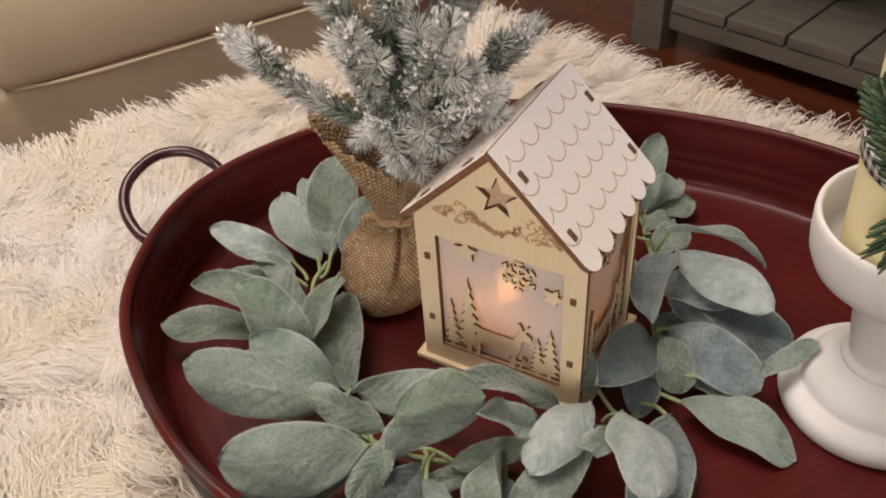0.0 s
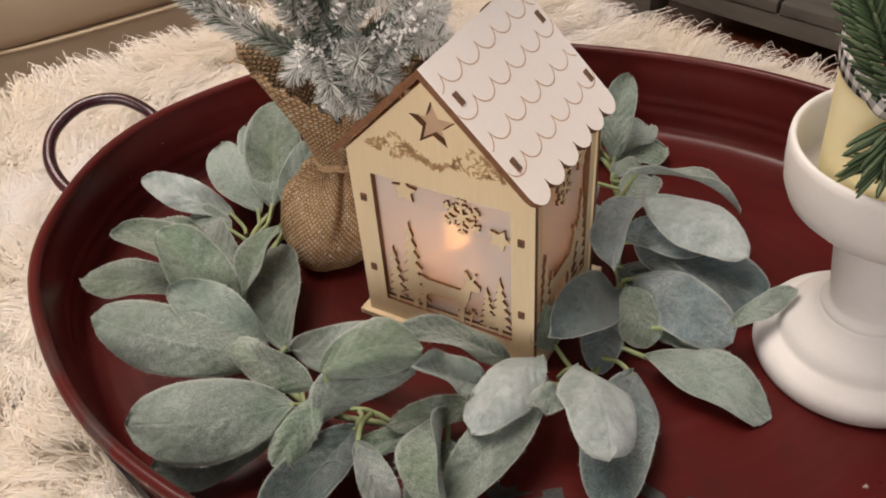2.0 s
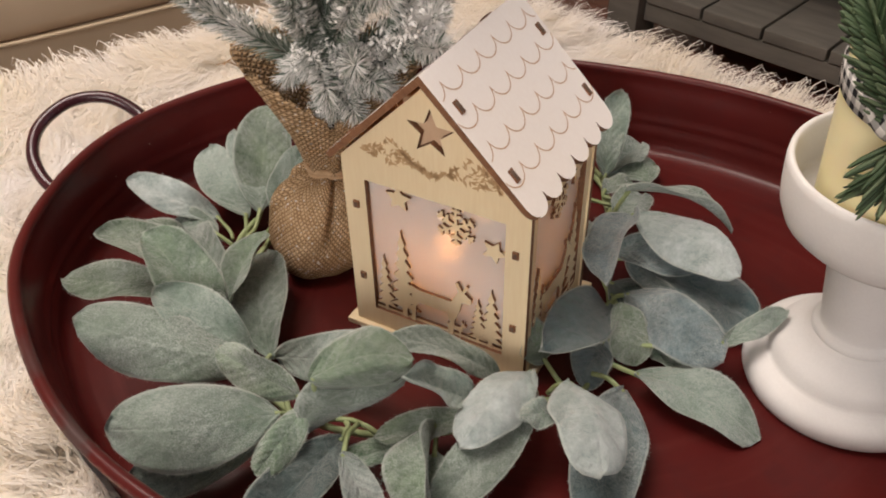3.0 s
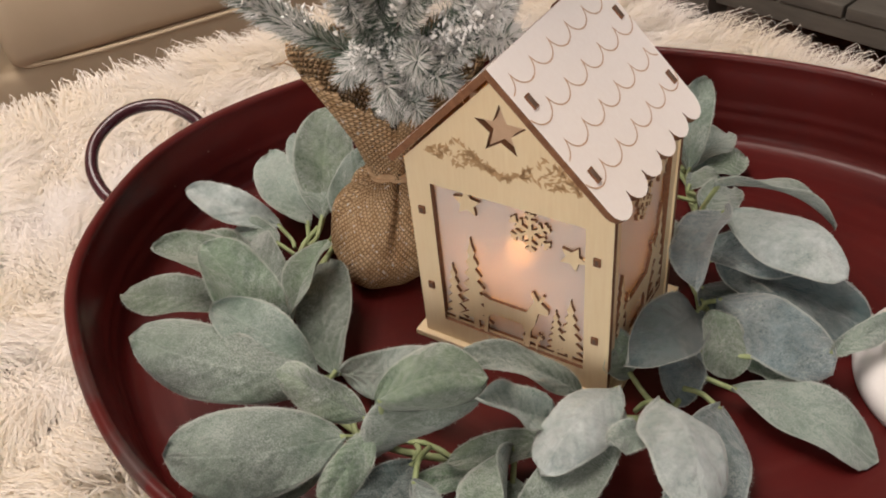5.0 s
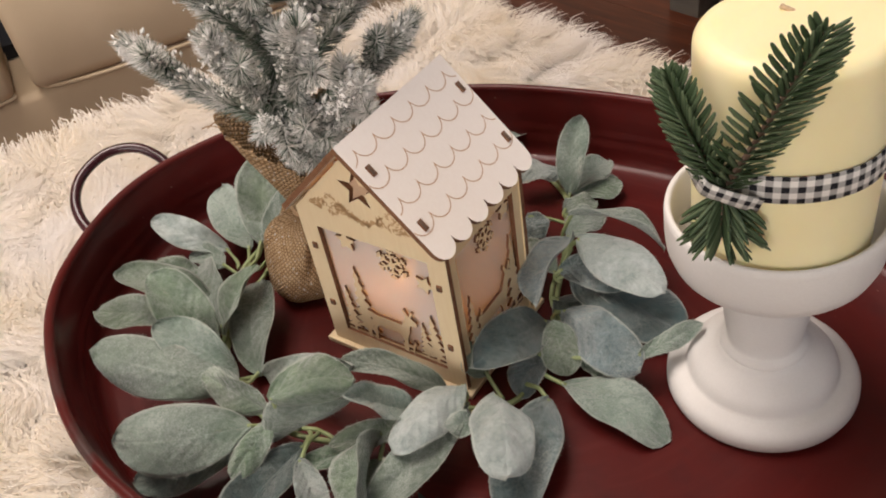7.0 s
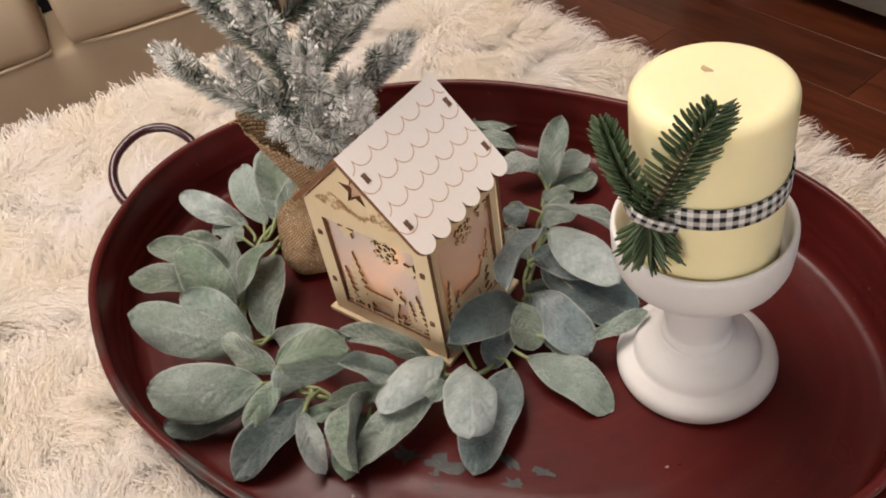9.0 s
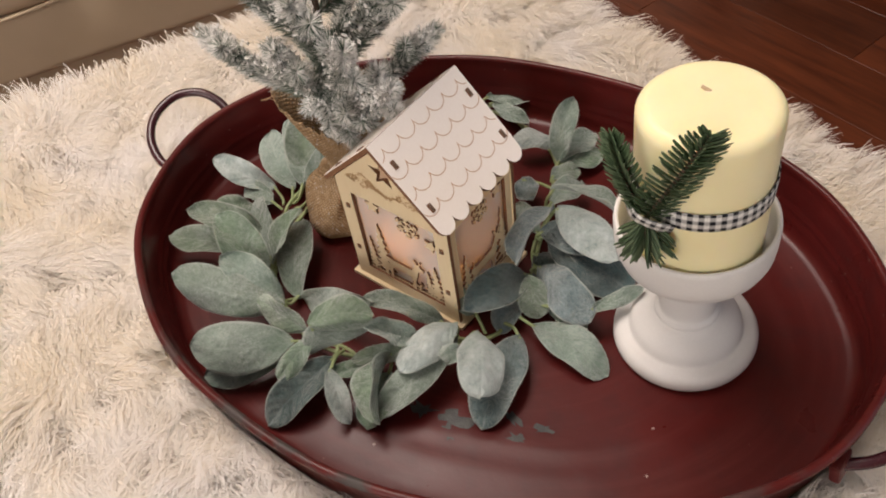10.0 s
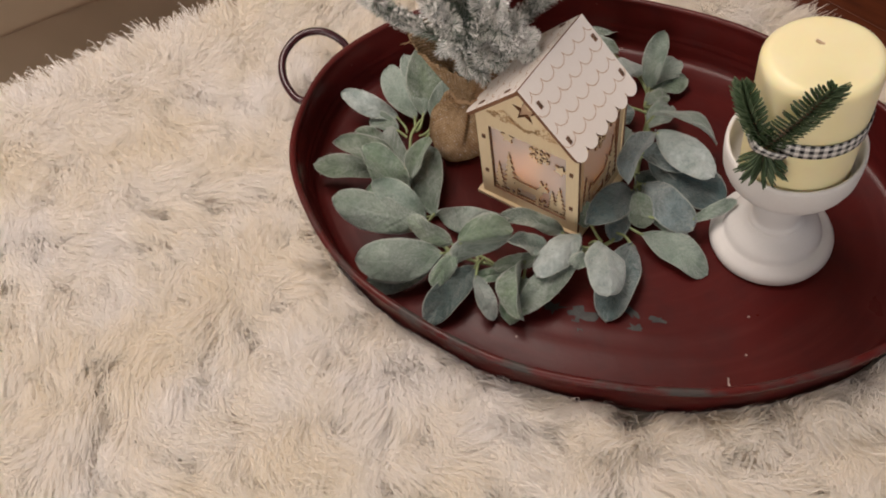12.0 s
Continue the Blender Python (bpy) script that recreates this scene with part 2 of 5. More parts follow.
def floor_wood():
    m, nt, b = nodes_of("cherry_floorboard", 0.3, 0, 0.5)
    rnd = nt.nodes.new("ShaderNodeObjectInfo").outputs["Random"]
    v = coords(nt, "Object", (1.2, 14, 14))
    f = ramp(nt, noise_of(nt, v, 5, 6, 0.65), 0.3, 0.72)
    col = mix(nt, f, (0.150, 0.040, 0.016), (0.055, 0.014, 0.007))
    hsv = add(nt, "ShaderNodeHueSaturation")
    nt.links.new(calc(nt, "MULTIPLY_ADD", rnd, 0.5, 0.75), hsv.inputs["Value"])
    nt.links.new(col, hsv.inputs["Color"])
    nt.links.new(hsv.outputs["Color"], b.inputs["Base Color"])
    bump(nt, b, f, 0.08, 0.001)
    return m


M = dict(
    enamel=enamel(), burlap=burlap_mat(), film=film_mat(), ribbon=gingham(), wax=wax(), boards=floor_wood(),
    ply=plywood("birch_ply", (0.84, 0.70, 0.47), (0.79, 0.63, 0.40)),
    # Roof ply made whiter in colour for the cool light falling on it.
    roof=plywood("light_whitened_ply", (0.92, 0.865, 0.825), (0.89, 0.825, 0.78)),
    tan=surf("tan_wood", (0.66, 0.46, 0.31), (0.58, 0.39, 0.25), 0.6, 90, 1800),
    burnt=surf("burnt_edge", (0.25, 0.115, 0.055), (0.15, 0.065, 0.03), 0.8, 300, 2500),
    scorch=surf("scorched_line", (0.58, 0.38, 0.24), (0.48, 0.29, 0.17), 0.8, 300, 2500),
    engraved=surf("engraved_wood", (0.62, 0.42, 0.23), (0.50, 0.31, 0.15), 0.8, 600, 3000),
    white=surf("chalk_paint", (0.70, 0.68, 0.66), (0.64, 0.62, 0.60), 0.7, 25, 900, 0.15),
    wick=surf("cotton_wick", (0.62, 0.46, 0.30), (0.45, 0.32, 0.2), 0.9, 900, 3000),
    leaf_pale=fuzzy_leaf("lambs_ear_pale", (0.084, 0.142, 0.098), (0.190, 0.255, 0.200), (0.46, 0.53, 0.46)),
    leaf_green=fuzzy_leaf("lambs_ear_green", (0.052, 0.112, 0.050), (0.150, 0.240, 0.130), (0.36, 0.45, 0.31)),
    # Bluish leaf colour, darkened to hold the shade of turned-away leaves.
    leaf_blue=fuzzy_leaf("lambs_ear_shaded_blue", (0.024, 0.064, 0.068), (0.105, 0.175, 0.190), (0.30, 0.37, 0.40)),
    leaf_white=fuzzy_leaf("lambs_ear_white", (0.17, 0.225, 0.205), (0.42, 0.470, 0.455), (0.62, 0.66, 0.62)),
    # Near-black teal: the lantern's shadow is put into this leaf colour.
    leaf_teal=fuzzy_leaf("lambs_ear_shaded_teal", (0.006, 0.034, 0.034), (0.026, 0.080, 0.086), (0.16, 0.24, 0.25), 0.5),
    stem=surf("green_stem", (0.25, 0.31, 0.13), (0.36, 0.42, 0.22), 0.7, 200, 1500),
    bark=surf("brown_trunk", (0.10, 0.06, 0.04), (0.17, 0.11, 0.08), 0.9, 100, 900, 0.6),
    needle=island_mat("spruce_needle", [(0.050, 0.090, 0.062), (0.14, 0.19, 0.145), (0.32, 0.36, 0.30), (0.74, 0.73, 0.69)], 0.7),
    flock=island_mat("white_flocking", [(0.84, 0.82, 0.79), (0.95, 0.93, 0.90), (0.90, 0.88, 0.86)], 0.95),
    fir=island_mat("fir_needle", [(0.028, 0.050, 0.022), (0.056, 0.090, 0.042), (0.115, 0.155, 0.085)], 0.5),
    twine=surf("jute_twine", (0.42, 0.27, 0.15), (0.55, 0.37, 0.22), 0.95, 400, 2500, 0.6),
    fur=fur_mat("cream_fur", [(0.91, 0.855, 0.765), (0.95, 0.92, 0.865), (0.94, 0.895, 0.825), (0.97, 0.95, 0.925)]),
    hide=surf("fur_backing", (0.92, 0.86, 0.78), (0.89, 0.82, 0.74), 0.95, 60, 700, 0.8),
    sofa=surf("tan_upholstery", (0.48, 0.375, 0.25), (0.56, 0.445, 0.31), 0.85, 6, 1400, 0.35),
    gap=surf("gap_dark", (0.012, 0.016, 0.022), (0.02, 0.022, 0.03), 0.95, 20, 600),
    greywood=surf("weathered_grey_wood", (0.105, 0.097, 0.083), (0.165, 0.152, 0.130), 0.75, 9, 300, 0.4, stretch=(1, 6, 6)),
    plaster=surf("wall_paint", (0.47, 0.41, 0.34), (0.43, 0.37, 0.30), 0.9, 3, 300),
    ceil=surf("ceiling_paint", (0.80, 0.78, 0.74), (0.77, 0.75, 0.71), 0.9, 3, 300),
    bare=surf("bare_tin", (0.055, 0.055, 0.052), (0.028, 0.028, 0.028), 0.5, 120, 900, 0.3, 0.3),
    rod=surf("purple_brown_rod", (0.030, 0.007, 0.012), (0.055, 0.012, 0.016), 0.25, 60, 600, 0.1),
    pale=surf("pale_scuff", (0.42, 0.33, 0.29), (0.3, 0.22, 0.2), 0.8, 300, 2000),
)


def glow(name, colour, strength):
    m, nt, b = nodes_of(name, 0.4)
    b.inputs["Base Color"].default_value = (*colour, 1)
    b.inputs["Emission Color"].default_value = (*colour, 1)
    b.inputs["Emission Strength"].default_value = strength
    return m


def plaid():
    m, nt, b = nodes_of("plaid_cloth", 0.9, 0, 0.2)
    sep = nt.nodes.new("ShaderNodeSeparateXYZ")
    nt.links.new(coords(nt), sep.inputs[0])
    s = calc(nt, "FRACT", calc(nt, "MULTIPLY", sep.outputs["X"], 11.0))
    col = mix(nt, calc(nt, "GREATER_THAN", s, 0.45), (0.62, 0.56, 0.47), (0.10, 0.012, 0.02))
    col = mix(nt, calc(nt, "GREATER_THAN", s, 0.75), col, (0.28, 0.2, 0.13))
    nt.links.new(col, b.inputs["Base Color"])
    bump(nt, b, noise_of(nt, coords(nt), 900, 3), 0.4, 0.001)
    return m


# ---- makers ----
def mesh_of(name, verts, faces, mats, smooth=False, uvs=None, slots=None):
    me = bpy.data.meshes.new(name)
    me.from_pydata([tuple(v) for v in verts], [], faces)
    for m in mats if isinstance(mats, (list, tuple)) else [mats]:
        me.materials.append(m)
    if smooth:
        me.polygons.foreach_set("use_smooth", [True] * len(me.polygons))
    if slots is not None:
        me.polygons.foreach_set("material_index", slots)
    if uvs is not None:
        layer = me.uv_layers.new(name="UVMap")
        for loop in me.loops:
            layer.data[loop.index].uv = uvs[loop.vertex_index]
    return me


def piece(name, verts, faces, mats, parent=None, label="", smooth=False, uvs=None, slots=None):
    ob = new(name, mesh_of(name, verts, faces, mats, smooth, uvs, slots))
    ob.parent = parent
    return tagged(ob, label)


def part(name, bm, mat, parent, label="", smooth=False):
    me = bpy.data.meshes.new(name)
    bm.to_mesh(me)
    bm.free()
    for m in mat if isinstance(mat, (list, tuple)) else [mat]:
        me.materials.append(m)
    if smooth:
        me.polygons.foreach_set("use_smooth", [True] * len(me.polygons))
    ob = new(name, me)
    ob.parent = parent
    return tagged(ob, label)


def thing(name, m, label, category, group="", kind=""):
    ob = new(name)
    ob.empty_display_size = 0.02
    ob.matrix_world = m
    return tagged(ob, label, category, group, kind)


def box(sx, sy, sz, bev=0.0, at=(0, 0, 0), segs=2):
    bm = bmesh.new()
    bmesh.ops.create_cube(bm, size=1, matrix=Matrix.Translation(at) @ Matrix.Diagonal((sx, sy, sz, 1)))
    if bev:
        bmesh.ops.bevel(bm, geom=bm.edges[:], offset=bev, segments=segs, profile=0.6, affect="EDGES")
    return bm


def lathe(profile, n=64, wob=None):
    """Vertices, faces and uvs of a turned shape; profile: (radius, height)."""
    vs, fs, uv = [], [], []
    run = 0.0
    for i, (r, z) in enumerate(profile):
        if i:
            run += math.hypot(r - profile[i - 1][0], z - profile[i - 1][1])
        for j in range(n):
            a = 2 * math.pi * j / n
            dr, dz = wob(a, i / (len(profile) - 1)) if wob else (1, 0)
            vs.append((r * dr * math.cos(a), r * dr * math.sin(a), z + dz))
            uv.append((a / (2 * math.pi) * 0.18, run))
    for i in range(len(profile) - 1):
        for j in range(n):
            k = (j + 1) % n
            fs.append((i * n + j, i * n + k, (i + 1) * n + k, (i + 1) * n + j))
    return vs, fs, uv


def smooth_line(points, steps=8):
    """Catmull-Rom through the points."""
    p = [Vector(q) for q in points]
    p = [2 * p[0] - p[1]] + p + [2 * p[-1] - p[-2]]
    out = []
    for i in range(1, len(p) - 2):
        for s in range(steps):
            t = s / steps
            a, b, c, d = p[i - 1 : i + 3]
            out.append(0.5 * (2 * b + (c - a) * t + (2 * a - 5 * b + 4 * c - d) * t * t + (3 * b - a - 3 * c + d) * t ** 3))
    return out + [p[-2]]


def tube(points, radius, n=8, closed=False):
    """Vertices and faces of a tube; radius: a number or a function of 0..1 along it."""
    vs, fs = [], []
    cnt = len(points)
    side = None
    for i, p in enumerate(points):
        a = points[(i - 1) % cnt] if closed or i else points[0]
        b = points[(i + 1) % cnt] if closed or i < cnt - 1 else points[-1]
        d = (b - a).normalized()
        if side is None:
            side = d.orthogonal().normalized()
        side = (side - d * side.dot(d)).normalized()
        up = d.cross(side)
        r = radius(i / (cnt - 1)) if callable(radius) else radius
        for j in range(n):
            w = 2 * math.pi * j / n
            vs.append(p + (side * math.cos(w) + up * math.sin(w)) * r)
    for i in range(cnt if closed else cnt - 1):
        for j in range(n):
            a, b = i * n, ((i + 1) % cnt) * n
            k = (j + 1) % n
            fs.append((a + j, a + k, b + k, b + j))
    if not closed:
        fs += [tuple(range(n))[::-1], tuple(range((cnt - 1) * n, cnt * n))]
    return vs, fs


def plate(outline, holes, thick, m):
    """A flat board in the xz plane of m with openings through it; its cut edges take the second material."""
    bm = bmesh.new()
    for loop in (outline, *holes):
        vs = [bm.verts.new((x, 0, z)) for x, z in loop]
        for i, v in enumerate(vs):
            bm.edges.new((v, vs[(i + 1) % len(vs)]))
    bmesh.ops.triangle_fill(bm, use_beauty=True, use_dissolve=False, edges=bm.edges[:])
    front = bm.faces[:]
    more = bmesh.ops.extrude_face_region(bm, geom=front)["geom"]
    bmesh.ops.translate(bm, vec=(0, thick, 0), verts=[g for g in more if isinstance(g, bmesh.types.BMVert)])
    bmesh.ops.recalc_face_normals(bm, faces=bm.faces[:])
    for f in bm.faces:
        f.material_index = 0 if abs(f.normal.y) > 0.7 else 1
    bm.transform(m)
    return bm


def star(cx, cz, r, inner=0.42, n=5, turn=0.0):
    return [(cx + (r if k % 2 == 0 else r * inner) * math.sin(math.pi * k / n + turn), cz + (r if k % 2 == 0 else r * inner) * math.cos(math.pi * k / n + turn)) for k in range(2 * n)]

# ---- room ----
RX0, RX1, RY0, RY1, RH = -2.6, 2.5, -2.4, 2.7, 2.4


def room():
    def wall(name, sx, sy, at):
        tagged(part(name, box(sx, sy, RH, 0, (0, 0, 0)), M["plaster"], None), "plain warm beige painted wall", "wall", kind="structure").location = at
    cx, cy = (RX0 + RX1) / 2, (RY0 + RY1) / 2
    wall("wall_north", RX1 - RX0, 0.12, (cx, RY1 + 0.06, RH / 2))
    wall("wall_west", 0.12, RY1 - RY0, (RX0 - 0.06, cy, RH / 2))
    # the east wall stands in four pieces round the assumed window
    pl = M["plaster"]
    bm = bmesh.new()
    for sy, sz, y, z in ((1.65, RH, RY0 + 0.825, RH / 2), (1.85, RH, RY1 - 0.925, RH / 2), (1.6, 0.8, 0.05, 0.4), (1.6, 0.2, 0.05, 2.3)):
        bmesh.ops.create_cube(bm, size=1, matrix=Matrix.Translation((RX1 + 0.06, y, z)) @ Matrix.Diagonal((0.12, sy, sz, 1)))
    bs = bmesh.new()
    for sx, sz, x, z in ((0.95, RH, RX0 + 0.475, RH / 2), (2.35, RH, RX1 - 1.175, RH / 2), (1.8, 0.85, -0.75, 0.425), (1.8, 0.15, -0.75, 2.325)):
        bmesh.ops.create_cube(bs, size=1, matrix=Matrix.Translation((x, RY0 - 0.06, z)) @ Matrix.Diagonal((sx, 0.12, sz, 1)))
    tagged(part("wall_south", bs, pl, None), "plain warm beige painted wall with an assumed window opening", "wall", kind="structure")
    tagged(part("wall_east", bm, pl, None), "plain warm beige painted wall with an assumed window opening", "wall", kind="structure")
    c = tagged(part("ceiling", box(RX1 - RX0 + 0.24, RY1 - RY0 + 0.24, 0.1), M["ceil"], None), "plain white painted ceiling", "ceiling", kind="structure")
    c.location = (cx, cy, RH + 0.05)


room()


def openings():
    # Unseen fixture, added only to go with the overhead area lamp.
    f = thing("assumed_ceiling_light", Matrix.Translation((-0.60, 0.62, RH)), "assumed square ceiling light, unseen, added round the overhead area lamp", "ceiling light")
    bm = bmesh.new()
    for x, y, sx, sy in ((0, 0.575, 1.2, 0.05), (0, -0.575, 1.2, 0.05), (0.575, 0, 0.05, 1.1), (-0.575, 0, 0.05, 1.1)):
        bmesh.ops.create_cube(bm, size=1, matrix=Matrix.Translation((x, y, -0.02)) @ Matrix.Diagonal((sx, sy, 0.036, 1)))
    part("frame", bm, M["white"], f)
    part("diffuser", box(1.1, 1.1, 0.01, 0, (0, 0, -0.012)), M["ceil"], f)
    # Unseen window frames, added round the two side lamps.
    for name, m, w, h in (("assumed_window_1", pose(-0.75, RY0 - 0.06, 1.55), 1.8, 1.4), ("assumed_window_2", pose(RX1 + 0.06, 0.05, 1.5, 0, 0, 90), 1.6, 1.4)):
        s = thing(name, m, "assumed white framed window, unseen, in a plain wall", "window", kind="structure")
        for x, z, sx, sz in ((0, h / 2 - 0.025, w, 0.05), (0, 0.025 - h / 2, w, 0.05), (w / 2 - 0.025, 0, 0.05, h - 0.1), (0.025 - w / 2, 0, 0.05, h - 0.1)):
            part("window_frame", box(sx, 0.06, sz, 0.003, (x, 0, z)), M["white"], s)


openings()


def floor():
    base = tagged(part("floor", box(RX1 - RX0, RY1 - RY0, 0.05), M["gap"], None), "dark cherry wood plank floor with a satin finish", "floor", kind="structure")
    base.location = ((RX0 + RX1) / 2, (RY0 + RY1) / 2, -0.0293)
    turn = radians(-42)
    e, s = Vector((math.cos(turn), math.sin(turn), 0)), Vector((-math.sin(turn), math.cos(turn), 0))
    me = {}
    rng = random.Random(3)
    ev, ef = [], []

    def cut(c, ln):
        """A board trimmed where it meets the walls."""
        poly = [c + e * (ln / 2 - 0.0003) * u + s * 0.0648 * w for u, w in ((-1, -1), (1, -1), (1, 1), (-1, 1))]
        for n, lim in ((Vector((1, 0, 0)), RX0), (Vector((-1, 0, 0)), -RX1), (Vector((0, 1, 0)), RY0), (Vector((0, -1, 0)), -RY1)):
            kept = []
            for p, q in zip(poly, poly[1:] + poly[:1]):
                dp, dq = p.dot(n) - lim, q.dot(n) - lim
                if dp >= 0:
                    kept.append(p)
                if dp * dq < 0:
                    kept.append(p.lerp(q, dp / (dp - dq)))
            poly = kept
            if len(poly) < 3:
                return
        m, o = len(poly), len(ev)
        ev.extend([(p.x, p.y, z) for z in (0.002, -0.010) for p in poly])
        ef.append(tuple(range(o, o + m)))
        ef.extend([(o + j, o + m + j, o + m + (j + 1) % m, o + (j + 1) % m) for j in range(m)])
    for i in list(range(-20, 20)) + list(range(-36, -20)) + list(range(20, 36)):
        at = -3.6 + rng.random() * 0.9
        for far in (at - 0.6, at - 1.8):
            cut(Vector((0.4, 1.0, 0)) + e * far + s * (i * 0.13), 1.2)
        while at < 4.8:
            ln = rng.choice((0.9, 1.2, 1.5)) if at < 3.6 else 1.2
            c = Vector((0.4, 1.0, 0)) + e * (at + ln / 2) + s * (i * 0.13)
            at += ln
            if not (RX0 + 0.7 < c.x < RX1 - 0.7 and RY0 + 0.7 < c.y < RY1 - 0.65):
                cut(c, ln)
                continue
            if ln not in me:
                bm = box(ln - 0.0006, 0.1296, 0.012, 0.0005, (0, 0, 0), 1)
                me[ln] = bpy.data.meshes.new("floorboard")
                bm.to_mesh(me[ln])
                bm.free()
                me[ln].materials.append(M["boards"])
            ob = new("floorboard", me[ln])
            ob.matrix_world = Matrix.Translation((c.x, c.y, 0.002 - 0.006)) @ Matrix.Rotation(turn, 4, "Z")
            ob.parent = base
            ob.matrix_parent_inverse = Matrix.Translation(base.location).inverted()
    rest = piece("trimmed_floorboards", ev, ef, M["boards"], None)
    rest.parent = base
    rest.matrix_parent_inverse = Matrix.Translation(base.location).inverted()
    rest["kind"] = "stuff"


SOFA_A = math.atan2(0.205, 0.305)


def sofa():
    """Local x runs along the seat's front, y into the sofa, z up from the floor."""
    m = Matrix.Translation((-0.589, 0.915, -0.018)) @ Matrix.Rotation(SOFA_A, 4, "Z")
    s = thing("sofa", m, "tan upholstered sofa with piped loose seat cushions", "sofa")
    part("base", box(1.62, 0.8, 0.105, 0.012, (-0.24, 0.415, 0.247), 3), M["sofa"], s, smooth=True)
    part("kick_board", box(1.58, 0.72, 0.18, 0.006, (-0.24, 0.43, 0.108)), M["sofa"], s)
    for x0, x1 in ((-0.92, -0.018), (0.006, 0.56)):
        w = x1 - x0
        bm = box(w, 0.7, 0.16, 0.022, ((x0 + x1) / 2, 0.35, 0.3825), 5)
        for v in bm.verts:
            f = (v.co.z - 0.306) / 0.16
            v.co.y -= 0.02 * math.sin(max(0, min(1, f)) * math.pi) if v.co.y < 0.1 else 0
        c = part("seat_cushion", bm, M["sofa"], None, smooth=True)
        c.matrix_world = m
        tagged(c, "tan upholstered seat cushion with piped edge on the sofa", "cushion", "sofa seat cushions")
        pts = smooth_line([(x0 + 0.004, 0.30, 0.312), (x0 + 0.006, 0.05, 0.309), (x0 + 0.05, -0.002, 0.3065), ((x0 + x1) / 2, -0.006, 0.3045), (x1 - 0.05, -0.002, 0.3065), (x1 - 0.006, 0.05, 0.309), (x1 - 0.004, 0.3, 0.312)], 10)
        piece("piping", *tube(pts, 0.0027, 8), M["sofa"], c, smooth=True)
    # Near-black sheet that paints the shade in the gap between cushions.
    part("lining", box(1.5, 0.6, 0.02, 0, (-0.24, 0.45, 0.311)), M["gap"], s)
    part("backrest", box(1.62, 0.22, 0.5, 0.06, (-0.24, 0.93, 0.6), 4), M["sofa"], s, smooth=True)


def plank_table():
    """A low rustic table whose plank shelf stands near the floor."""
    d = Vector((0.29, -0.272, 0)).normalized()
    m = Matrix(((d.x, -d.y, 0, 0.318), (d.y, d.x, 0, 1.556), (0, 0, 1, 0), (0, 0, 0, 1)))
    t = thing("plank_table", m, "rustic grey weathered wood table with a low plank shelf", "table")
    for x in (0.0, 1.13):
        for y in (0.0, 0.42):
            part("leg", box(0.066, 0.066, 0.42, 0.003, (x + 0.0, y + 0.033, 0.21)), M["greywood"], t)
    part("front_rail", box(1.06, 0.022, 0.034, 0.003, (0.565, 0.031, 0.060)), M["greywood"], t)
    part("back_rail", box(1.06, 0.022, 0.05, 0.003, (0.565, 0.46, 0.052)), M["greywood"], t)
    x = 0.036
    for k in range(9):
        w = 0.1165
        part("plank", box(w - 0.005, 0.47, 0.022, 0.003, (x + w / 2, 0.252, 0.089)), M["greywood"], t)
        x += w
    part("tabletop", box(1.3, 0.6, 0.03, 0.004, (0.565, 0.26, 0.435)), M["greywood"], t)
    b = tagged(part("throw_pillow", box(0.30, 0.2, 0.16, 0.05, (0, 0, 0), 4), plaid(), None, smooth=True), "plaid pillow in cream, tan and deep red on the shelf", "pillow")
    b.matrix_world = m @ Matrix.Translation((0.155, 0.275, 0.181))


# ---- fur-covered ottoman ----
OC = Vector((0.001, 0.712, 0))
E1, E2 = Vector((-0.829, -0.559, 0)), Vector((0.732, -0.681, 0))
SIDE = 0.98


def outline(a, grow=0.0):
    c = OC + (E1 + E2) * SIDE / 2
    f = lambda t: math.copysign(abs(t) ** (2 / 9), t)
    h = SIDE / 2 + grow
    return c + E1 * (h * f(math.cos(a))) + E2 * (h * f(math.sin(a)))


TC, TA, TB, TT = Vector((0.0655, 0.313, TRAY_Z)), 0.2435, 0.1747, radians(-17)


def ottoman():
    o = thing("ottoman", Matrix.Translation((0, 0, 0)), "square upholstered ottoman hidden under a fur throw", "ottoman")
    th = thing("fur_throw", Matrix.Translation((0, 0, 0)), "long-haired cream fur throw draped over the ottoman", "throw")
    n = 96
    vs, fs = [], []
    c = OC + (E1 + E2) * SIDE / 2
    rings = [(k / 12, FUR_Z) for k in range(1, 12)] + [(0.985, FUR_Z - 0.002), (1.0, FUR_Z - 0.012), (1.008, FUR_Z - 0.03), (1.015, 0.3), (1.02, 0.2), (1.03, 0.09)]
    vs.append((c.x, c.y, FUR_Z))
    for k, z in rings:
        for j in range(n):
            p = c + (outline(2 * math.pi * j / n) - c) * k
            vs.append((p.x, p.y, z))
    for j in range(n):
        fs.append((0, 1 + j, 1 + (j + 1) % n))
        for i in range(len(rings) - 1):
            a, b = 1 + i * n, 1 + (i + 1) * n
            fs.append((a + j, b + j, b + (j + 1) % n, a + (j + 1) % n))
    piece("backing", vs, fs, M["hide"], th, smooth=True)
    vs = [tuple(c + (outline(2 * math.pi * j / n) - c) * 0.96) for j in range(n)]
    body = [(x, y, z) for z in (0.02, FUR_Z - 0.02) for x, y, _ in vs]
    piece("body", body, [(j, (j + 1) % n, n + (j + 1) % n, n + j) for j in range(n)] + [tuple(range(n))[::-1], tuple(range(n, 2 * n))], M["sofa"], o)
    fur(th)


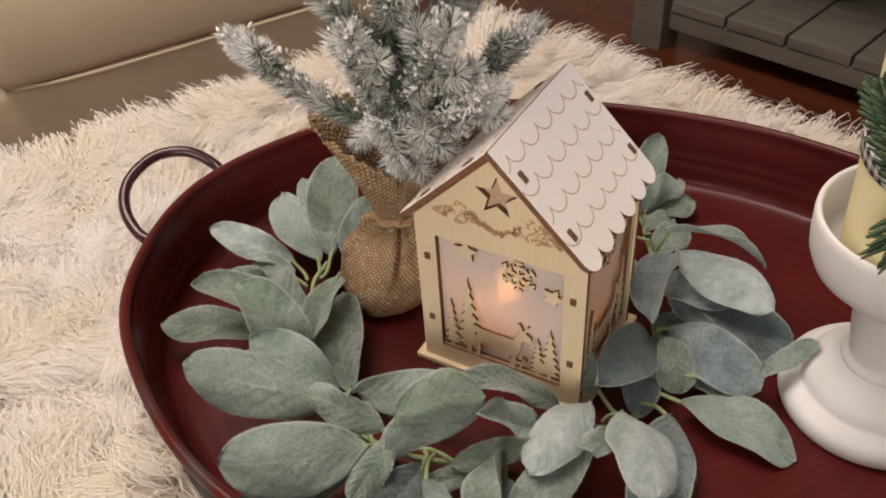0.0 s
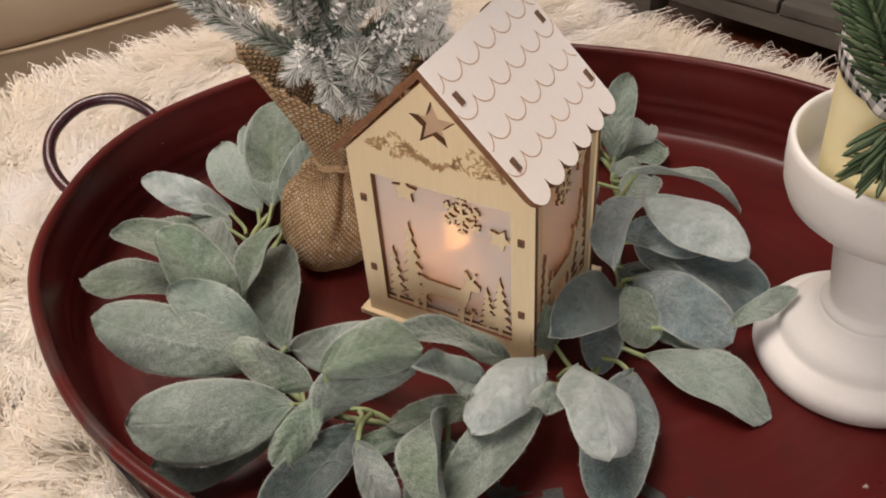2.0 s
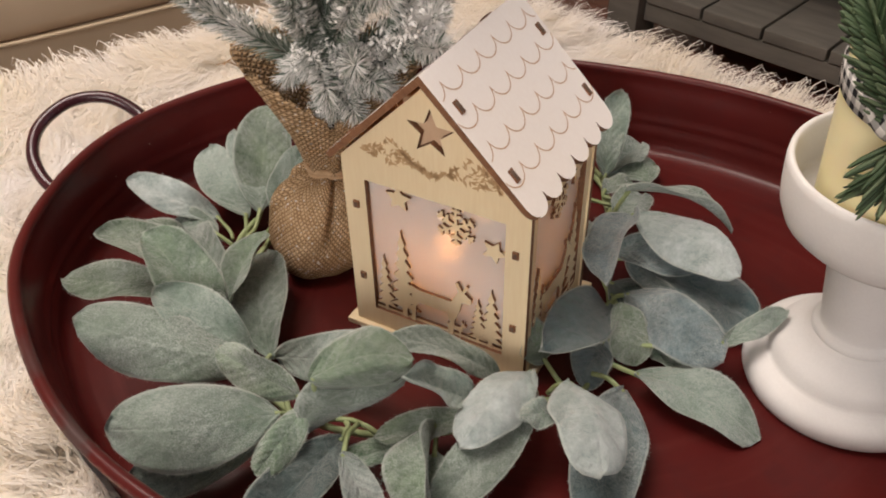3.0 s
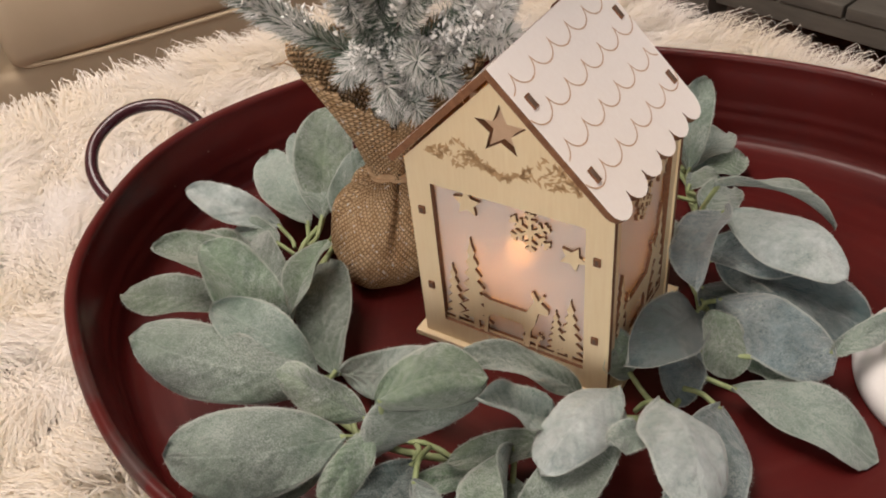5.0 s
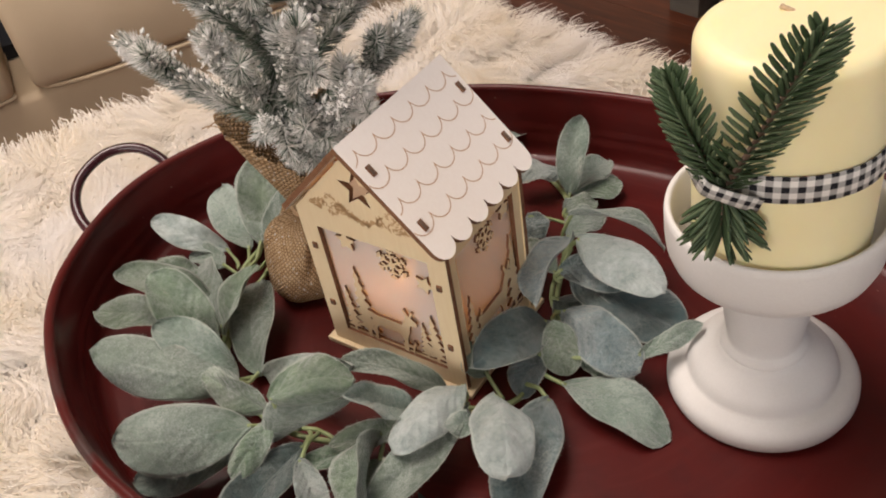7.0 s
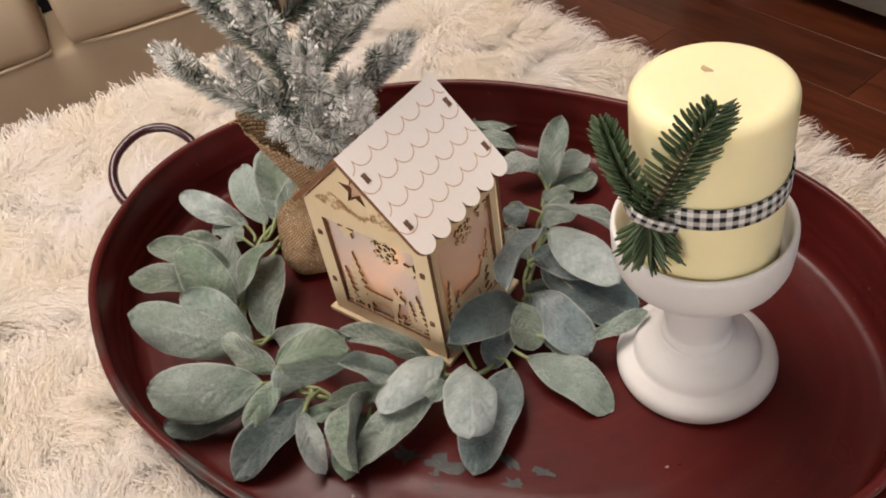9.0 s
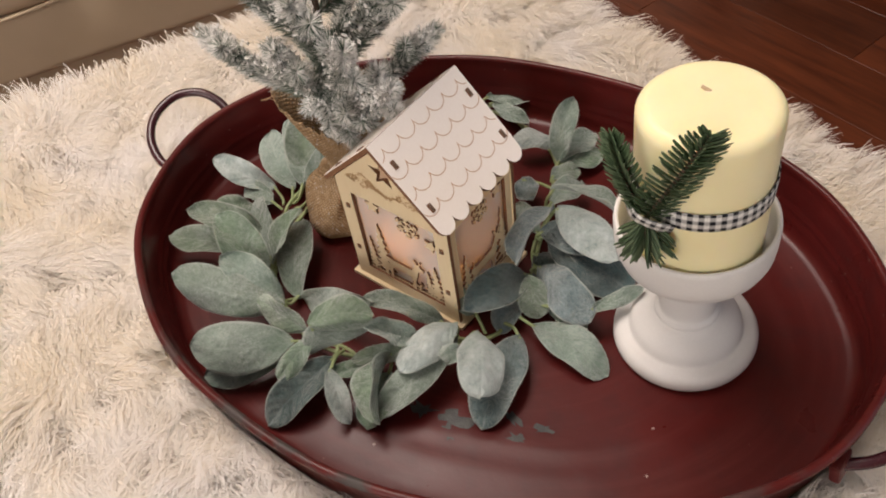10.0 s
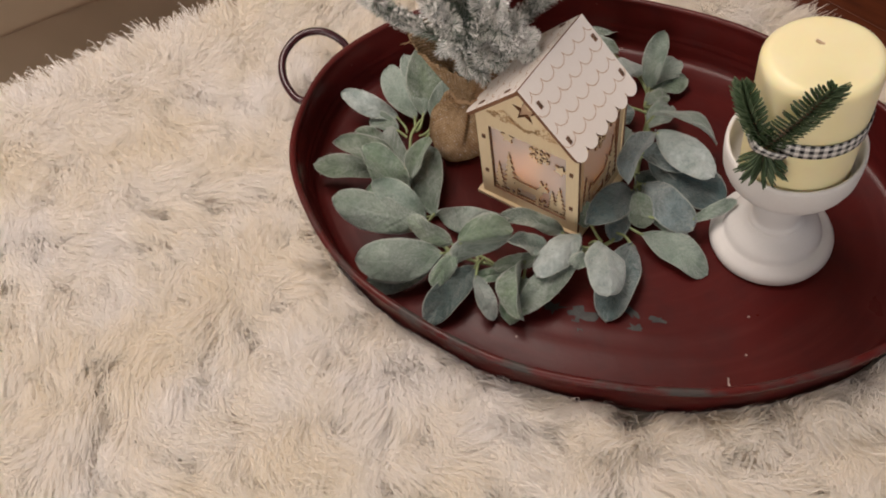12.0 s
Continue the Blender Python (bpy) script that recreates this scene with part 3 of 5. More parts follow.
def fur(parent):
    """Long locks: every strand is a tapering ribbon that leans with its neighbours and gathers to the tip of its lock."""
    rng = np.random.default_rng(5)
    N = 560000
    a, b = rng.random(N) * SIDE, rng.random(N) * SIDE
    edge_n = 30000
    ea = rng.random(edge_n) * SIDE
    eb = np.abs(rng.normal(0, 0.016, edge_n))
    flip = rng.random(edge_n) < 0.5
    a = np.r_[a, np.where(flip, ea, eb)]
    b = np.r_[b, np.where(flip, eb, ea)]
    e1, e2 = np.array(E1[:2]), np.array(E2[:2])
    p = np.array(OC[:2]) + a[:, None] * e1 + b[:, None] * e2
    # none under the tray
    q = p - np.array(TC[:2])
    ct, st = math.cos(TT), math.sin(TT)
    lx, ly = q[:, 0] * ct + q[:, 1] * st, -q[:, 0] * st + q[:, 1] * ct
    rr = np.hypot(lx / (TA - 0.004), ly / (TB - 0.004))
    keep = (rr > 1.0) & ((p[:, 1] > -0.10) | (rng.random(len(p)) < 0.18))
    p, a, b, rr, q = p[keep], a[keep], b[keep], rr[keep], q[keep]
    # a thick border of upright curls round the tray
    rim_n = 30000
    ra, rk = rng.random(rim_n) * 2 * math.pi, 0.992 + 0.105 * rng.random(rim_n) ** 1.3
    rx, ry = (TA - 0.004) * rk * np.cos(ra), (TB - 0.004) * rk * np.sin(ra)
    rq = np.c_[rx * ct - ry * st, rx * st + ry * ct]
    old = len(p)
    p, q, rr = np.r_[p, rq + np.array(TC[:2])], np.r_[q, rq], np.r_[rr, rk]
    a, b = np.r_[a, np.full(rim_n, 0.5)], np.r_[b, np.full(rim_n, 0.5)]
    n = len(p)
    ringed = np.arange(n) >= old

    def wave(x, y, s, ph):
        return np.sin(x * s + 1.3 * np.sin(y * s * 0.7 + ph)) * np.cos(y * s * 0.9 - 1.1 * np.sin(x * s * 0.8 - ph))
    cell = 0.0165
    wx, wy = p[:, 0] + 0.006 * wave(p[:, 0], p[:, 1], 90, 1), p[:, 1] + 0.006 * wave(p[:, 0], p[:, 1], 80, 2)
    ix, iy = np.floor(wx / cell).astype(int), np.floor(wy / cell).astype(int)
    key = (ix * 73856093) ^ (iy * 19349663)

    def rnd(k):
        v = np.sin((key % 100003) * 12.9898 + k * 78.233) * 43758.5453
        return v - np.floor(v)
    ccx, ccy = (ix + 0.2 + 0.6 * rnd(1)) * cell, (iy + 0.2 + 0.6 * rnd(2)) * cell
    ang = -1.15 + 0.7 * wave(ccx, ccy, 8, 0.4) + 0.7 * wave(ccx, ccy, 31, 1.7) + 0.7 * wave(ccx, ccy, 84, 0.9) + (rnd(3) - 0.5) * 0.7
    # hair along the borders falls outward
    out_a, out_b = np.clip((0.07 - a) / 0.07, 0, 1), np.clip((0.07 - b) / 0.07, 0, 1)
    d = np.c_[np.cos(ang), np.sin(ang)]
    d = d * (1 - 0.75 * np.maximum(out_a, out_b))[:, None] - out_a[:, None] * e1 * 1.1 - out_b[:, None] * e2 * 1.1
    # and leans away from the tray's wall
    by = np.clip(1.22 - rr, 0, 0.2)[:, None] / 0.2
    d = d * (1 - 0.15 * by) - 0.05 * by * q / np.linalg.norm(q, axis=1)[:, None]
    round_it = np.c_[-q[:, 1], q[:, 0]] / np.linalg.norm(q, axis=1)[:, None]
    d[ringed] = (d * 0.6 + 0.5 * round_it * (2 * rnd(8) - 1)[:, None] - 0.30 * q / np.linalg.norm(q, axis=1)[:, None])[ringed]
    d += rng.normal(0, 0.17, (n, 2))
    # every fifth hair belongs to the soft undercoat and lies any way
    under = (rng.random(n) < 0.20) & ~ringed
    loose = rng.random(n) * 2 * math.pi
    d[under] = np.c_[np.cos(loose), np.sin(loose)][under]
    d /= np.linalg.norm(d, axis=1)[:, None]
    ln = (0.032 + 0.022 * rnd(4)) * (0.70 + 0.6 * rng.random(n))
    lift = 0.014 + 0.004 * rnd(5) + 0.008 * rng.random(n)
    border = np.maximum(out_a, out_b)
    lift = lift + border * (0.003 + 0.022 * rng.random(n) ** 2.5)
    lift = np.where(rr < 1.08, np.minimum(lift, 0.024), lift)
    ln = ln * (1 - 0.35 * by[:, 0]) * (1 - 0.35 * border)
    ln = np.where(ringed, 0.018 + 0.016 * rng.random(n), ln)
    lift = np.where(ringed, 0.014 + 0.012 * rng.random(n) + 0.015 * rnd(7), lift)
    ln, lift = np.where(under, 0.024, ln), np.where(under, 0.010 + 0.006 * rng.random(n), lift)
    tip = p + d * ln[:, None]
    lock = np.c_[ccx, ccy] + d * ln[:, None] * 1.05
    own = np.where(under, 1.0, 0.60)[:, None]
    tip = tip * own + lock * (1 - own)
    side = np.c_[-d[:, 1], d[:, 0]]
    curl = ((rng.normal(0, 0.0026, n) + 0.017 * (rnd(6) - 0.5)) * (1 - 0.7 * border))[:, None]
    swing = (0.0095 * (rnd(10) - 0.5) * (1 - 0.7 * border))[:, None]
    # soft mounds in the pile, flat beside the tray
    mound = (0.0035 + 0.0035 * wave(p[:, 0], p[:, 1], 118, 0.3) + 0.0022 * wave(p[:, 0], p[:, 1], 230, 2.1)) * np.clip((rr - 1.06) / 0.12, 0, 1) * (1 - border)
    mound = np.maximum(mound, 0) + 0.004 * rnd(11) * (1 - by[:, 0])
    ts = np.array([0.0, 0.28, 0.54, 0.79, 1.0])
    wid = np.array([0.85, 1.0, 0.95, 0.70, 0.0]) * 0.00034
    K = len(ts) - 1
    V = np.zeros((n, 2 * K + 1, 3), dtype=np.float32)
    zoff = np.sin(ts * math.pi * 0.62) - 0.18 * ts ** 3
    w0 = 0.7 + 0.6 * rng.random(n)
    for k, t in enumerate(ts):
        c = p * (1 - t) + tip * t + side * curl * math.sin(t * math.pi * 1.15) + side * swing * math.sin(t * math.pi * 2)
        z = FUR_Z - 0.001 + mound * min(1, 3 * t) + lift * zoff[k] + np.where(ringed, 0.002 + 0.005 * rnd(9), 0) - border * 0.006 * t * t
        if k < K:
            for h, sg in ((0, -1), (1, 1)):
                V[:, 2 * k + h, :2] = c + sg * side * (wid[k] * w0)[:, None]
                V[:, 2 * k + h, 2] = z
        else:
            V[:, 2 * K, :2], V[:, 2 * K, 2] = c, z
    # no hair passes through the tray's wall
    gx, gy = V[:, :, 0] - TC[0], V[:, :, 1] - TC[1]
    ux, uy = gx * ct + gy * st, gy * ct - gx * st
    s = np.maximum(1.0, 1.0 / np.maximum(0.05, np.hypot(ux / (TA - 0.0008), uy / (TB - 0.0008))))
    V[:, :, 0], V[:, :, 1] = TC[0] + gx * s, TC[1] + gy * s
    quad = np.array([q for r in range(K - 1) for q in (2 * r, 2 * r + 1, 2 * r + 3, 2 * r + 2)] + [2 * K - 2, 2 * K - 1, 2 * K], dtype=np.int32)
    idx = (quad[None, :] + (np.arange(n, dtype=np.int32) * (2 * K + 1))[:, None]).ravel()
    me = bpy.data.meshes.new("long_fur")
    me.vertices.add(n * (2 * K + 1))
    me.vertices.foreach_set("co", V.ravel())
    me.loops.add(len(idx))
    me.loops.foreach_set("vertex_index", idx)
    me.polygons.add(n * K)
    starts = ((np.arange(K) * 4)[None, :] + (np.arange(n) * len(quad))[:, None]).ravel()
    me.polygons.foreach_set("loop_start", starts.astype(np.int32))
    me.polygons.foreach_set("loop_total", np.tile([4] * (K - 1) + [3], n).astype(np.int32))
    me.polygons.foreach_set("use_smooth", np.ones(n * K, dtype=bool))
    me.update(calc_edges=True)
    me.validate()
    me.materials.append(M["fur"])
    ob = new("long_fur", me)
    ob.parent = parent
    tagged(ob, "long wavy cream fur", kind="stuff")


floor()
sofa()
plank_table()
ottoman()


# ---- tray ----
def tray():
    m = Matrix.Translation(TC) @ Matrix.Rotation(TT, 4, "Z")
    t = thing("serving_tray", m, "large oval dark red enamelled metal tray with worn rim", "tray")
    prof = [(-0.2, 0), (-0.12, 0), (-0.068, 0), (-0.064, 0.0003), (-0.060, 0.0003), (-0.056, 0.0), (-0.050, 0), (-0.046, 0.00025), (-0.042, 0.00025), (-0.038, 0), (-0.026, 0), (-0.0165, 0.0002), (-0.0130, 0.0010), (-0.0104, 0.0028), (-0.0090, 0.0058), (-0.0083, 0.0100), (-0.0080, 0.0140), (-0.0072, 0.0155), (-0.0071, 0.0180), (-0.0069, 0.0205), (-0.0062, 0.0220), (-0.0060, 0.0250), (-0.0052, 0.031), (-0.0040, 0.038), (-0.0026, 0.0425)]
    for k in range(9):
        w = math.pi * (1.05 - k * 0.19)
        prof.append((0.0 + 0.0028 * math.cos(w), 0.0445 + 0.0028 * math.sin(w)))
    prof += [(-0.0022, 0.038), (-0.0040, 0.02), (-0.0052, 0.004), (-0.0065, -0.006), (-0.012, -0.011), (-0.03, -0.012), (-0.2, -0.012)]
    n = 160
    vs, fs = [], []
    for o, z in prof:
        for j in range(n):
            w = 2 * math.pi * j / n
            if o <= -0.19:
                k = 0.02
                vs.append((TA * k * math.cos(w), TB * k * math.sin(w), z))
            else:
                dent = 0.0012 * math.sin(3 * w + 1) + 0.0007 * math.sin(11 * w)
                vs.append(((TA + o + dent) * math.cos(w), (TB + o + dent) * math.sin(w), z + (0.0005 * math.sin(5 * w) if z > 0.03 else 0)))
    for i in range(len(prof) - 1):
        for j in range(n):
            k = (j + 1) % n
            fs.append((i * n + j, i * n + k, (i + 1) * n + k, (i + 1) * n + j))
    fs += [tuple(range(n))[::-1], tuple(range((len(prof) - 1) * n, len(prof) * n))]
    piece("pan", vs, fs, M["enamel"], t, smooth=True)
    inv = m.inverted()

    def handle(pts):
        mid = (Vector(pts[1]) + Vector(pts[-2])) / 2
        loc = [inv @ (mid + (Vector(p) - mid) * 0.93) for p in pts]
        h = piece("handle", *tube(smooth_line(loc, 8), 0.0034, 10), M["rod"], t, "round bent rod handle", smooth=True)
        for e in (loc[0], loc[-1]):
            bm = box(0.014, 0.016, 0.006, 0.002)
            ob = part("bracket", bm, M["enamel"], h)
            ob.matrix_basis = Matrix.Translation(e) @ Matrix.Rotation(math.atan2(e.y, e.x), 4, "Z") @ Matrix.Rotation(radians(78), 4, "Y")
    handle([(-0.171, 0.378, 0.484), (-0.187, 0.381, 0.486), (-0.201, 0.398, 0.494), (-0.204, 0.420, 0.501), (-0.192, 0.440, 0.506), (-0.172, 0.447, 0.505), (-0.154, 0.443, 0.497), (-0.145, 0.433, 0.490)])
    handle([(0.301, 0.252, 0.482), (0.316, 0.250, 0.485), (0.329, 0.238, 0.488), (0.330, 0.220, 0.489), (0.318, 0.205, 0.489), (0.302, 0.196, 0.488), (0.284, 0.188, 0.486), (0.268, 0.186, 0.483)])

    def chip(x, y, r, seed, stretch=1.0, turn=0.0, mat="bare"):
        rng = random.Random(seed)
        k = 17
        ring = []
        for i in range(k):
            w = 2 * math.pi * i / k
            rad = r * (0.35 + 0.9 * rng.random())
            px, py = rad * math.cos(w) * stretch, rad * math.sin(w)
            ring.append((px * math.cos(turn) - py * math.sin(turn), px * math.sin(turn) + py * math.cos(turn)))
        at = inv @ Vector((x, y, TRAY_Z))
        piece("paint_chip", [(at.x + a, at.y + b, at.z + 0.00025) for a, b in ring] + [(at.x, at.y, at.z + 0.0003)], [(i, (i + 1) % k, k) for i in range(k)], M[mat], t, "worn-off patch of paint")
    chip(0.060, 0.199, 0.0070, 1, 0.7, 1.2)
    chip(0.062, 0.208, 0.0062, 2, 1.8, 0.2)
    chip(0.042, 0.212, 0.006, 8, 1.6, 0.1)
    chip(0.101, 0.199, 0.0042, 3, 1.5)
    chip(0.116, 0.2065, 0.0042, 4, 1.5, 0.4)
    chip(0.096, 0.212, 0.0032, 5, 3.0, -0.4)
    chip(0.054, 0.199, 0.0013, 6, 0.6, 0.2, "pale")
    chip(0.0174, 0.186, 0.0014, 7, 1.2, 0.5, "pale")
    chip(0.175, 0.1835, 0.0011, 9, 1.0, 0.0, "pale")
    chip(0.1625, 0.162, 0.0008, 10, 6.0, 1.95, "pale")
    chip(0.178, 0.2135, 0.0009, 11, 1.4, 0.7, "pale")


tray()


# ---- lantern house ----
def house():
    u = radians(-27.4)
    w, d, eave, apex, th = 0.085, 0.0680, 0.0945, 0.1370, 0.0028
    p0 = Vector((-0.0140, 0.3114, TRAY_Z)) - Vector((math.cos(u), math.sin(u), 0)) * 0.006
    h = thing("lantern_house", Matrix.Translation(p0) @ Matrix.Rotation(u, 4, "Z"), "laser-cut plywood house lantern with a glowing lamp inside", "lantern")
    ply, roofm = [M["ply"], M["burnt"]], [M["roof"], M["burnt"]]
    I = Matrix.Identity(4)
    part("base_plate", box(w + 0.0080, d + 0.008, 0.003, 0.0003, (w / 2 - 0.0005, d / 2 + 0.0014, 0.0016), 1), M["ply"], h)
    gable = [(0, 0.003), (w, 0.003), (w, eave), (w / 2, apex), (0, eave)]
    win = [(0.0105, 0.0135), (0.0745, 0.0135), (0.0745, 0.0850), (0.0105, 0.0850)]
    slots = [[(x - 0.0013, z - 0.0016), (x + 0.0013, z - 0.0016), (x + 0.0013, z + 0.0016), (x - 0.0013, z + 0.0016)] for x in (0.0057, 0.0792) for z in (0.0715, 0.0320)]
    holes = [win, star(0.0425, 0.1160, 0.0105)]
    fr = part("front_wall", plate(gable, holes, th, I), ply, h)
    back = part("back_wall", plate(gable, [win], th, Matrix.Translation((0, d - th, 0))), ply, h)
    for wall, y in ((fr, -0.0003), (back, d + 0.0003)):
        for s in slots:
            cx, cz = sum(q[0] for q in s) / 4, sum(q[1] for q in s) / 4
            part("tab_slot", box(0.0027, 0.0012, 0.0034, 0, (cx, y, cz)), M["burnt"], wall)
            part("tab", box(0.0013, 0.0012, 0.0020, 0, (cx, y - 0.0002, cz)), M["bark"], wall)
    side = [(th, 0.003), (d - th, 0.003), (d - th, eave + 0.002), (th, eave + 0.002)]
    swin = [(0.0085, 0.0135), (d - 0.0085, 0.0135), (d - 0.0085, 0.0850), (0.0085, 0.0850)]
    R = Matrix.Rotation(radians(90), 4, "Z")
    part("side_wall", plate(side, [swin], th, Matrix.Translation((w - 0.001, 0, 0)) @ R), ply, h)
    part("side_wall", plate(side, [swin], th, Matrix.Translation((th + 0.001, 0, 0)) @ R), ply, h)
    # cut-outs set into the windows
    def fir(x, z0, tall, half, n=6):
        pts = []
        for k in range(n):
            f = k / n
            pts += [(x + half * (1 - f) + 0.0006, z0 + tall * (0.12 + 0.86 * f)), (x + half * (1 - f) * 0.42, z0 + tall * (0.12 + 0.86 * (f + 0.55 / n)))]
        left = [(2 * x - a, b) for a, b in pts]
        return [(x + half * 0.18, z0), (x + half * 0.18, z0 + tall * 0.12)] + pts + [(x, z0 + tall)] + left[::-1] + [(x - half * 0.18, z0 + tall * 0.12), (x - half * 0.18, z0)]

    def deer(x, z, k=1.0, flip=1):
        q = [(-10, 0), (-8.6, 0), (-8, 7), (-6.5, 9), (3.5, 9), (4.5, 6), (4.2, 0), (5.8, 0), (6.4, 7), (8, 11), (9, 15.5), (12.2, 16.2), (12.4, 18), (10, 20), (11.5, 23), (10.6, 23.4), (9.2, 20.4), (7.6, 23.6), (6.8, 23), (7.8, 20), (6.8, 18), (5, 14.5), (-7, 14.5), (-9.5, 15.6), (-10.4, 14), (-9.4, 12), (-9.6, 6)]
        return [(x + flip * a * 0.001 * k, z + b * 0.001 * k) for a, b in q]

    def flake(x, z, r):
        """Six arms with barbs, as one outline."""
        pts = []
        for k in range(6):
            a = k * math.pi / 3 + math.pi / 6
            ca, sa = math.cos(a), math.sin(a)
            for f, g in ((0.14, -0.08), (0.42, -0.055), (0.56, -0.30), (0.66, -0.22), (0.60, -0.055), (0.72, -0.055), (0.84, -0.24), (0.93, -0.16), (0.9, -0.05), (1, 0), (0.9, 0.05), (0.93, 0.16), (0.84, 0.24), (0.72, 0.055), (0.60, 0.055), (0.66, 0.22), (0.56, 0.30), (0.42, 0.055), (0.14, 0.08)):
                pts.append((x + r * (f * ca - g * sa), z + r * (f * sa + g * ca)))
        return pts
    F = Matrix.Translation((0, 0.0012, 0))
    bits = [("deer", deer(0.0425, 0.0135, 1.35)), ("deer", deer(0.0515, 0.0135, 0.42)), ("fir_tree", fir(0.0255, 0.0130, 0.050, 0.0075, 7)), ("fir_tree", fir(0.0158, 0.0130, 0.033, 0.0046)), ("fir_tree", fir(0.0683, 0.0130, 0.034, 0.0058)), ("fir_tree", fir(0.0620, 0.0130, 0.026, 0.004)), ("ground_strip", [(0.0100, 0.0125), (0.0750, 0.0125), (0.0750, 0.0150), (0.0100, 0.0146)])]
    for i, (n, o) in enumerate(bits):
        part(n, plate(o, [], 0.0014, Matrix.Translation((0, 0.0010 + 0.00012 * i, 0))), ply, h)
    for n, o, y in (("snowflake", flake(0.0520, 0.0745, 0.0095), 0.0012), ("star_cutout", star(0.0255, 0.0795, 0.0062, 0.5), 0.0013), ("star_cutout", star(0.0690, 0.0680, 0.0058, 0.5, turn=0.4), 0.0014)):
        part(n, plate(o, [], 0.0014, Matrix.Translation((0, y, 0))), ply, h)
    part("hanger", box(0.0008, 0.001, 0.0035, 0, (0.0255, 0.0022, 0.0845)), M["ply"], h)
    part("hanger", box(0.0008, 0.001, 0.004, 0, (0.0520, 0.0022, 0.0842)), M["ply"], h)
    part("hanger", box(0.004, 0.001, 0.0008, 0, (0.0730, 0.0022, 0.0685)), M["ply"], h)
    sides = [("deer", deer(0.034, 0.0135, 1.5)), ("fir_tree", fir(0.0150, 0.0130, 0.042, 0.0060, 7)), ("fir_tree", fir(0.0535, 0.0130, 0.050, 0.0065, 7)), ("fir_tree", fir(0.0225, 0.0130, 0.027, 0.0045)), ("ground_strip", [(0.0080, 0.0125), (d - 0.008, 0.0125), (d - 0.008, 0.0150), (0.0080, 0.0148)]), ("snowflake", flake(0.034, 0.0765, 0.0085)), ("star_cutout", star(0.0520, 0.0800, 0.0055, 0.5))]
    for i, (n, o) in enumerate(sides):
        part(n, plate(o, [], 0.0014, Matrix.Translation((w - 0.0012 - 0.00012 * i, 0, 0)) @ R), ply, h)
    # white film behind the openings
    part("film", box(w - 0.008, 0.0003, 0.088, 0, (w / 2, 0.0040, 0.048)), M["film"], h, "crinkled white film")
    part("star_backing", box(0.026, 0.0012, 0.024, 0, (w / 2, 0.0036, 0.1150)), M["tan"], h, "tan wooden backing behind the star")
    part("film", box(0.0003, d - 0.010, 0.088, 0, (w - 0.0048, d / 2, 0.048)), M["film"], h, "crinkled white film")
    part("film", box(0.0003, d - 0.010, 0.088, 0, (0.0048, d / 2, 0.048)), M["film"], h, "crinkled white film")
    part("film", box(w - 0.010, 0.0003, 0.088, 0, (w / 2, d - 0.0042, 0.048)), M["film"], h, "crinkled white film")
    # burnt-in garland under the star
    rng = random.Random(4)
    gv, gf = [], []
    for k in range(200):
        s = rng.uniform(-1, 1)
        full = 0.0012 + 0.0052 * math.exp(-((abs(s) - 0.62) / 0.24) ** 2)
        x = w / 2 + 0.0300 * s + rng.gauss(0, 0.0006)
        z = 0.0965 + 0.0068 * math.sin(min(1, abs(s) / 0.66) * math.pi / 2) - 0.010 * max(0, abs(s) - 0.66) + rng.uniform(-1, 1) * full
        if z > eave + 0.0425 - abs(x - w / 2) - 0.004 or math.hypot(x - w / 2, z - 0.116) < 0.0105:
            continue
        a, le = rng.uniform(0, math.pi * 2), rng.uniform(0.0022, 0.0048)
        ux, uz = math.cos(a) * le / 2, math.sin(a) * le / 2
        b = len(gv)
        gv += [(x - ux, -0.00012, z - uz), (x - uz * 0.34, -0.00012, z + ux * 0.34), (x + ux, -0.00012, z + uz), (x + uz * 0.34, -0.00012, z - ux * 0.34)]
        gf.append((b, b + 1, b + 2, b + 3))
    tagged(piece("engraved_garland", gv, gf, M["engraved"], fr, "burnt-in leaf garland"), kind="stuff")
    # roof boards with scalloped lower edges
    run = 0.0675
    y0, y1 = -0.0070, 0.0745
    ang = radians(45)
    nsc = 6
    sw = (y1 - y0) / nsc
    for sg in (1, -1):
        out = [(y0, 0.0), (y1, 0.0)]
        for k in range(nsc):
            cy = y1 - sw * (k + 0.5)
            for j in range(9):
                a = math.pi * j / 8
                out.append((cy + 0.493 * sw * math.cos(a), run - 0.0066 + 0.0066 * math.sin(a)))
        # board: long side along the house, short side down the slope
        ex, ez = Vector((0, 1, 0)), Vector((sg * math.cos(ang), 0, -math.sin(ang)))
        ny = ex.cross(ez)
        up = Vector((sg * math.sin(ang), 0, math.cos(ang)))
        top = Vector((w / 2, 0, apex + 0.0061))
        m = Matrix(((ex.x, up.x, ez.x, top.x), (ex.y, up.y, ez.y, top.y), (ex.z, up.z, ez.z, top.z), (0, 0, 0, 1))) @ Matrix.Translation((0, -0.0028, 0))
        trim = [(a, b + (0.0029 if (sg < 0 and b == 0) else 0)) for a, b in out]
        rf = part("roof_board", plate(trim, [], 0.0028, m), roofm, h)
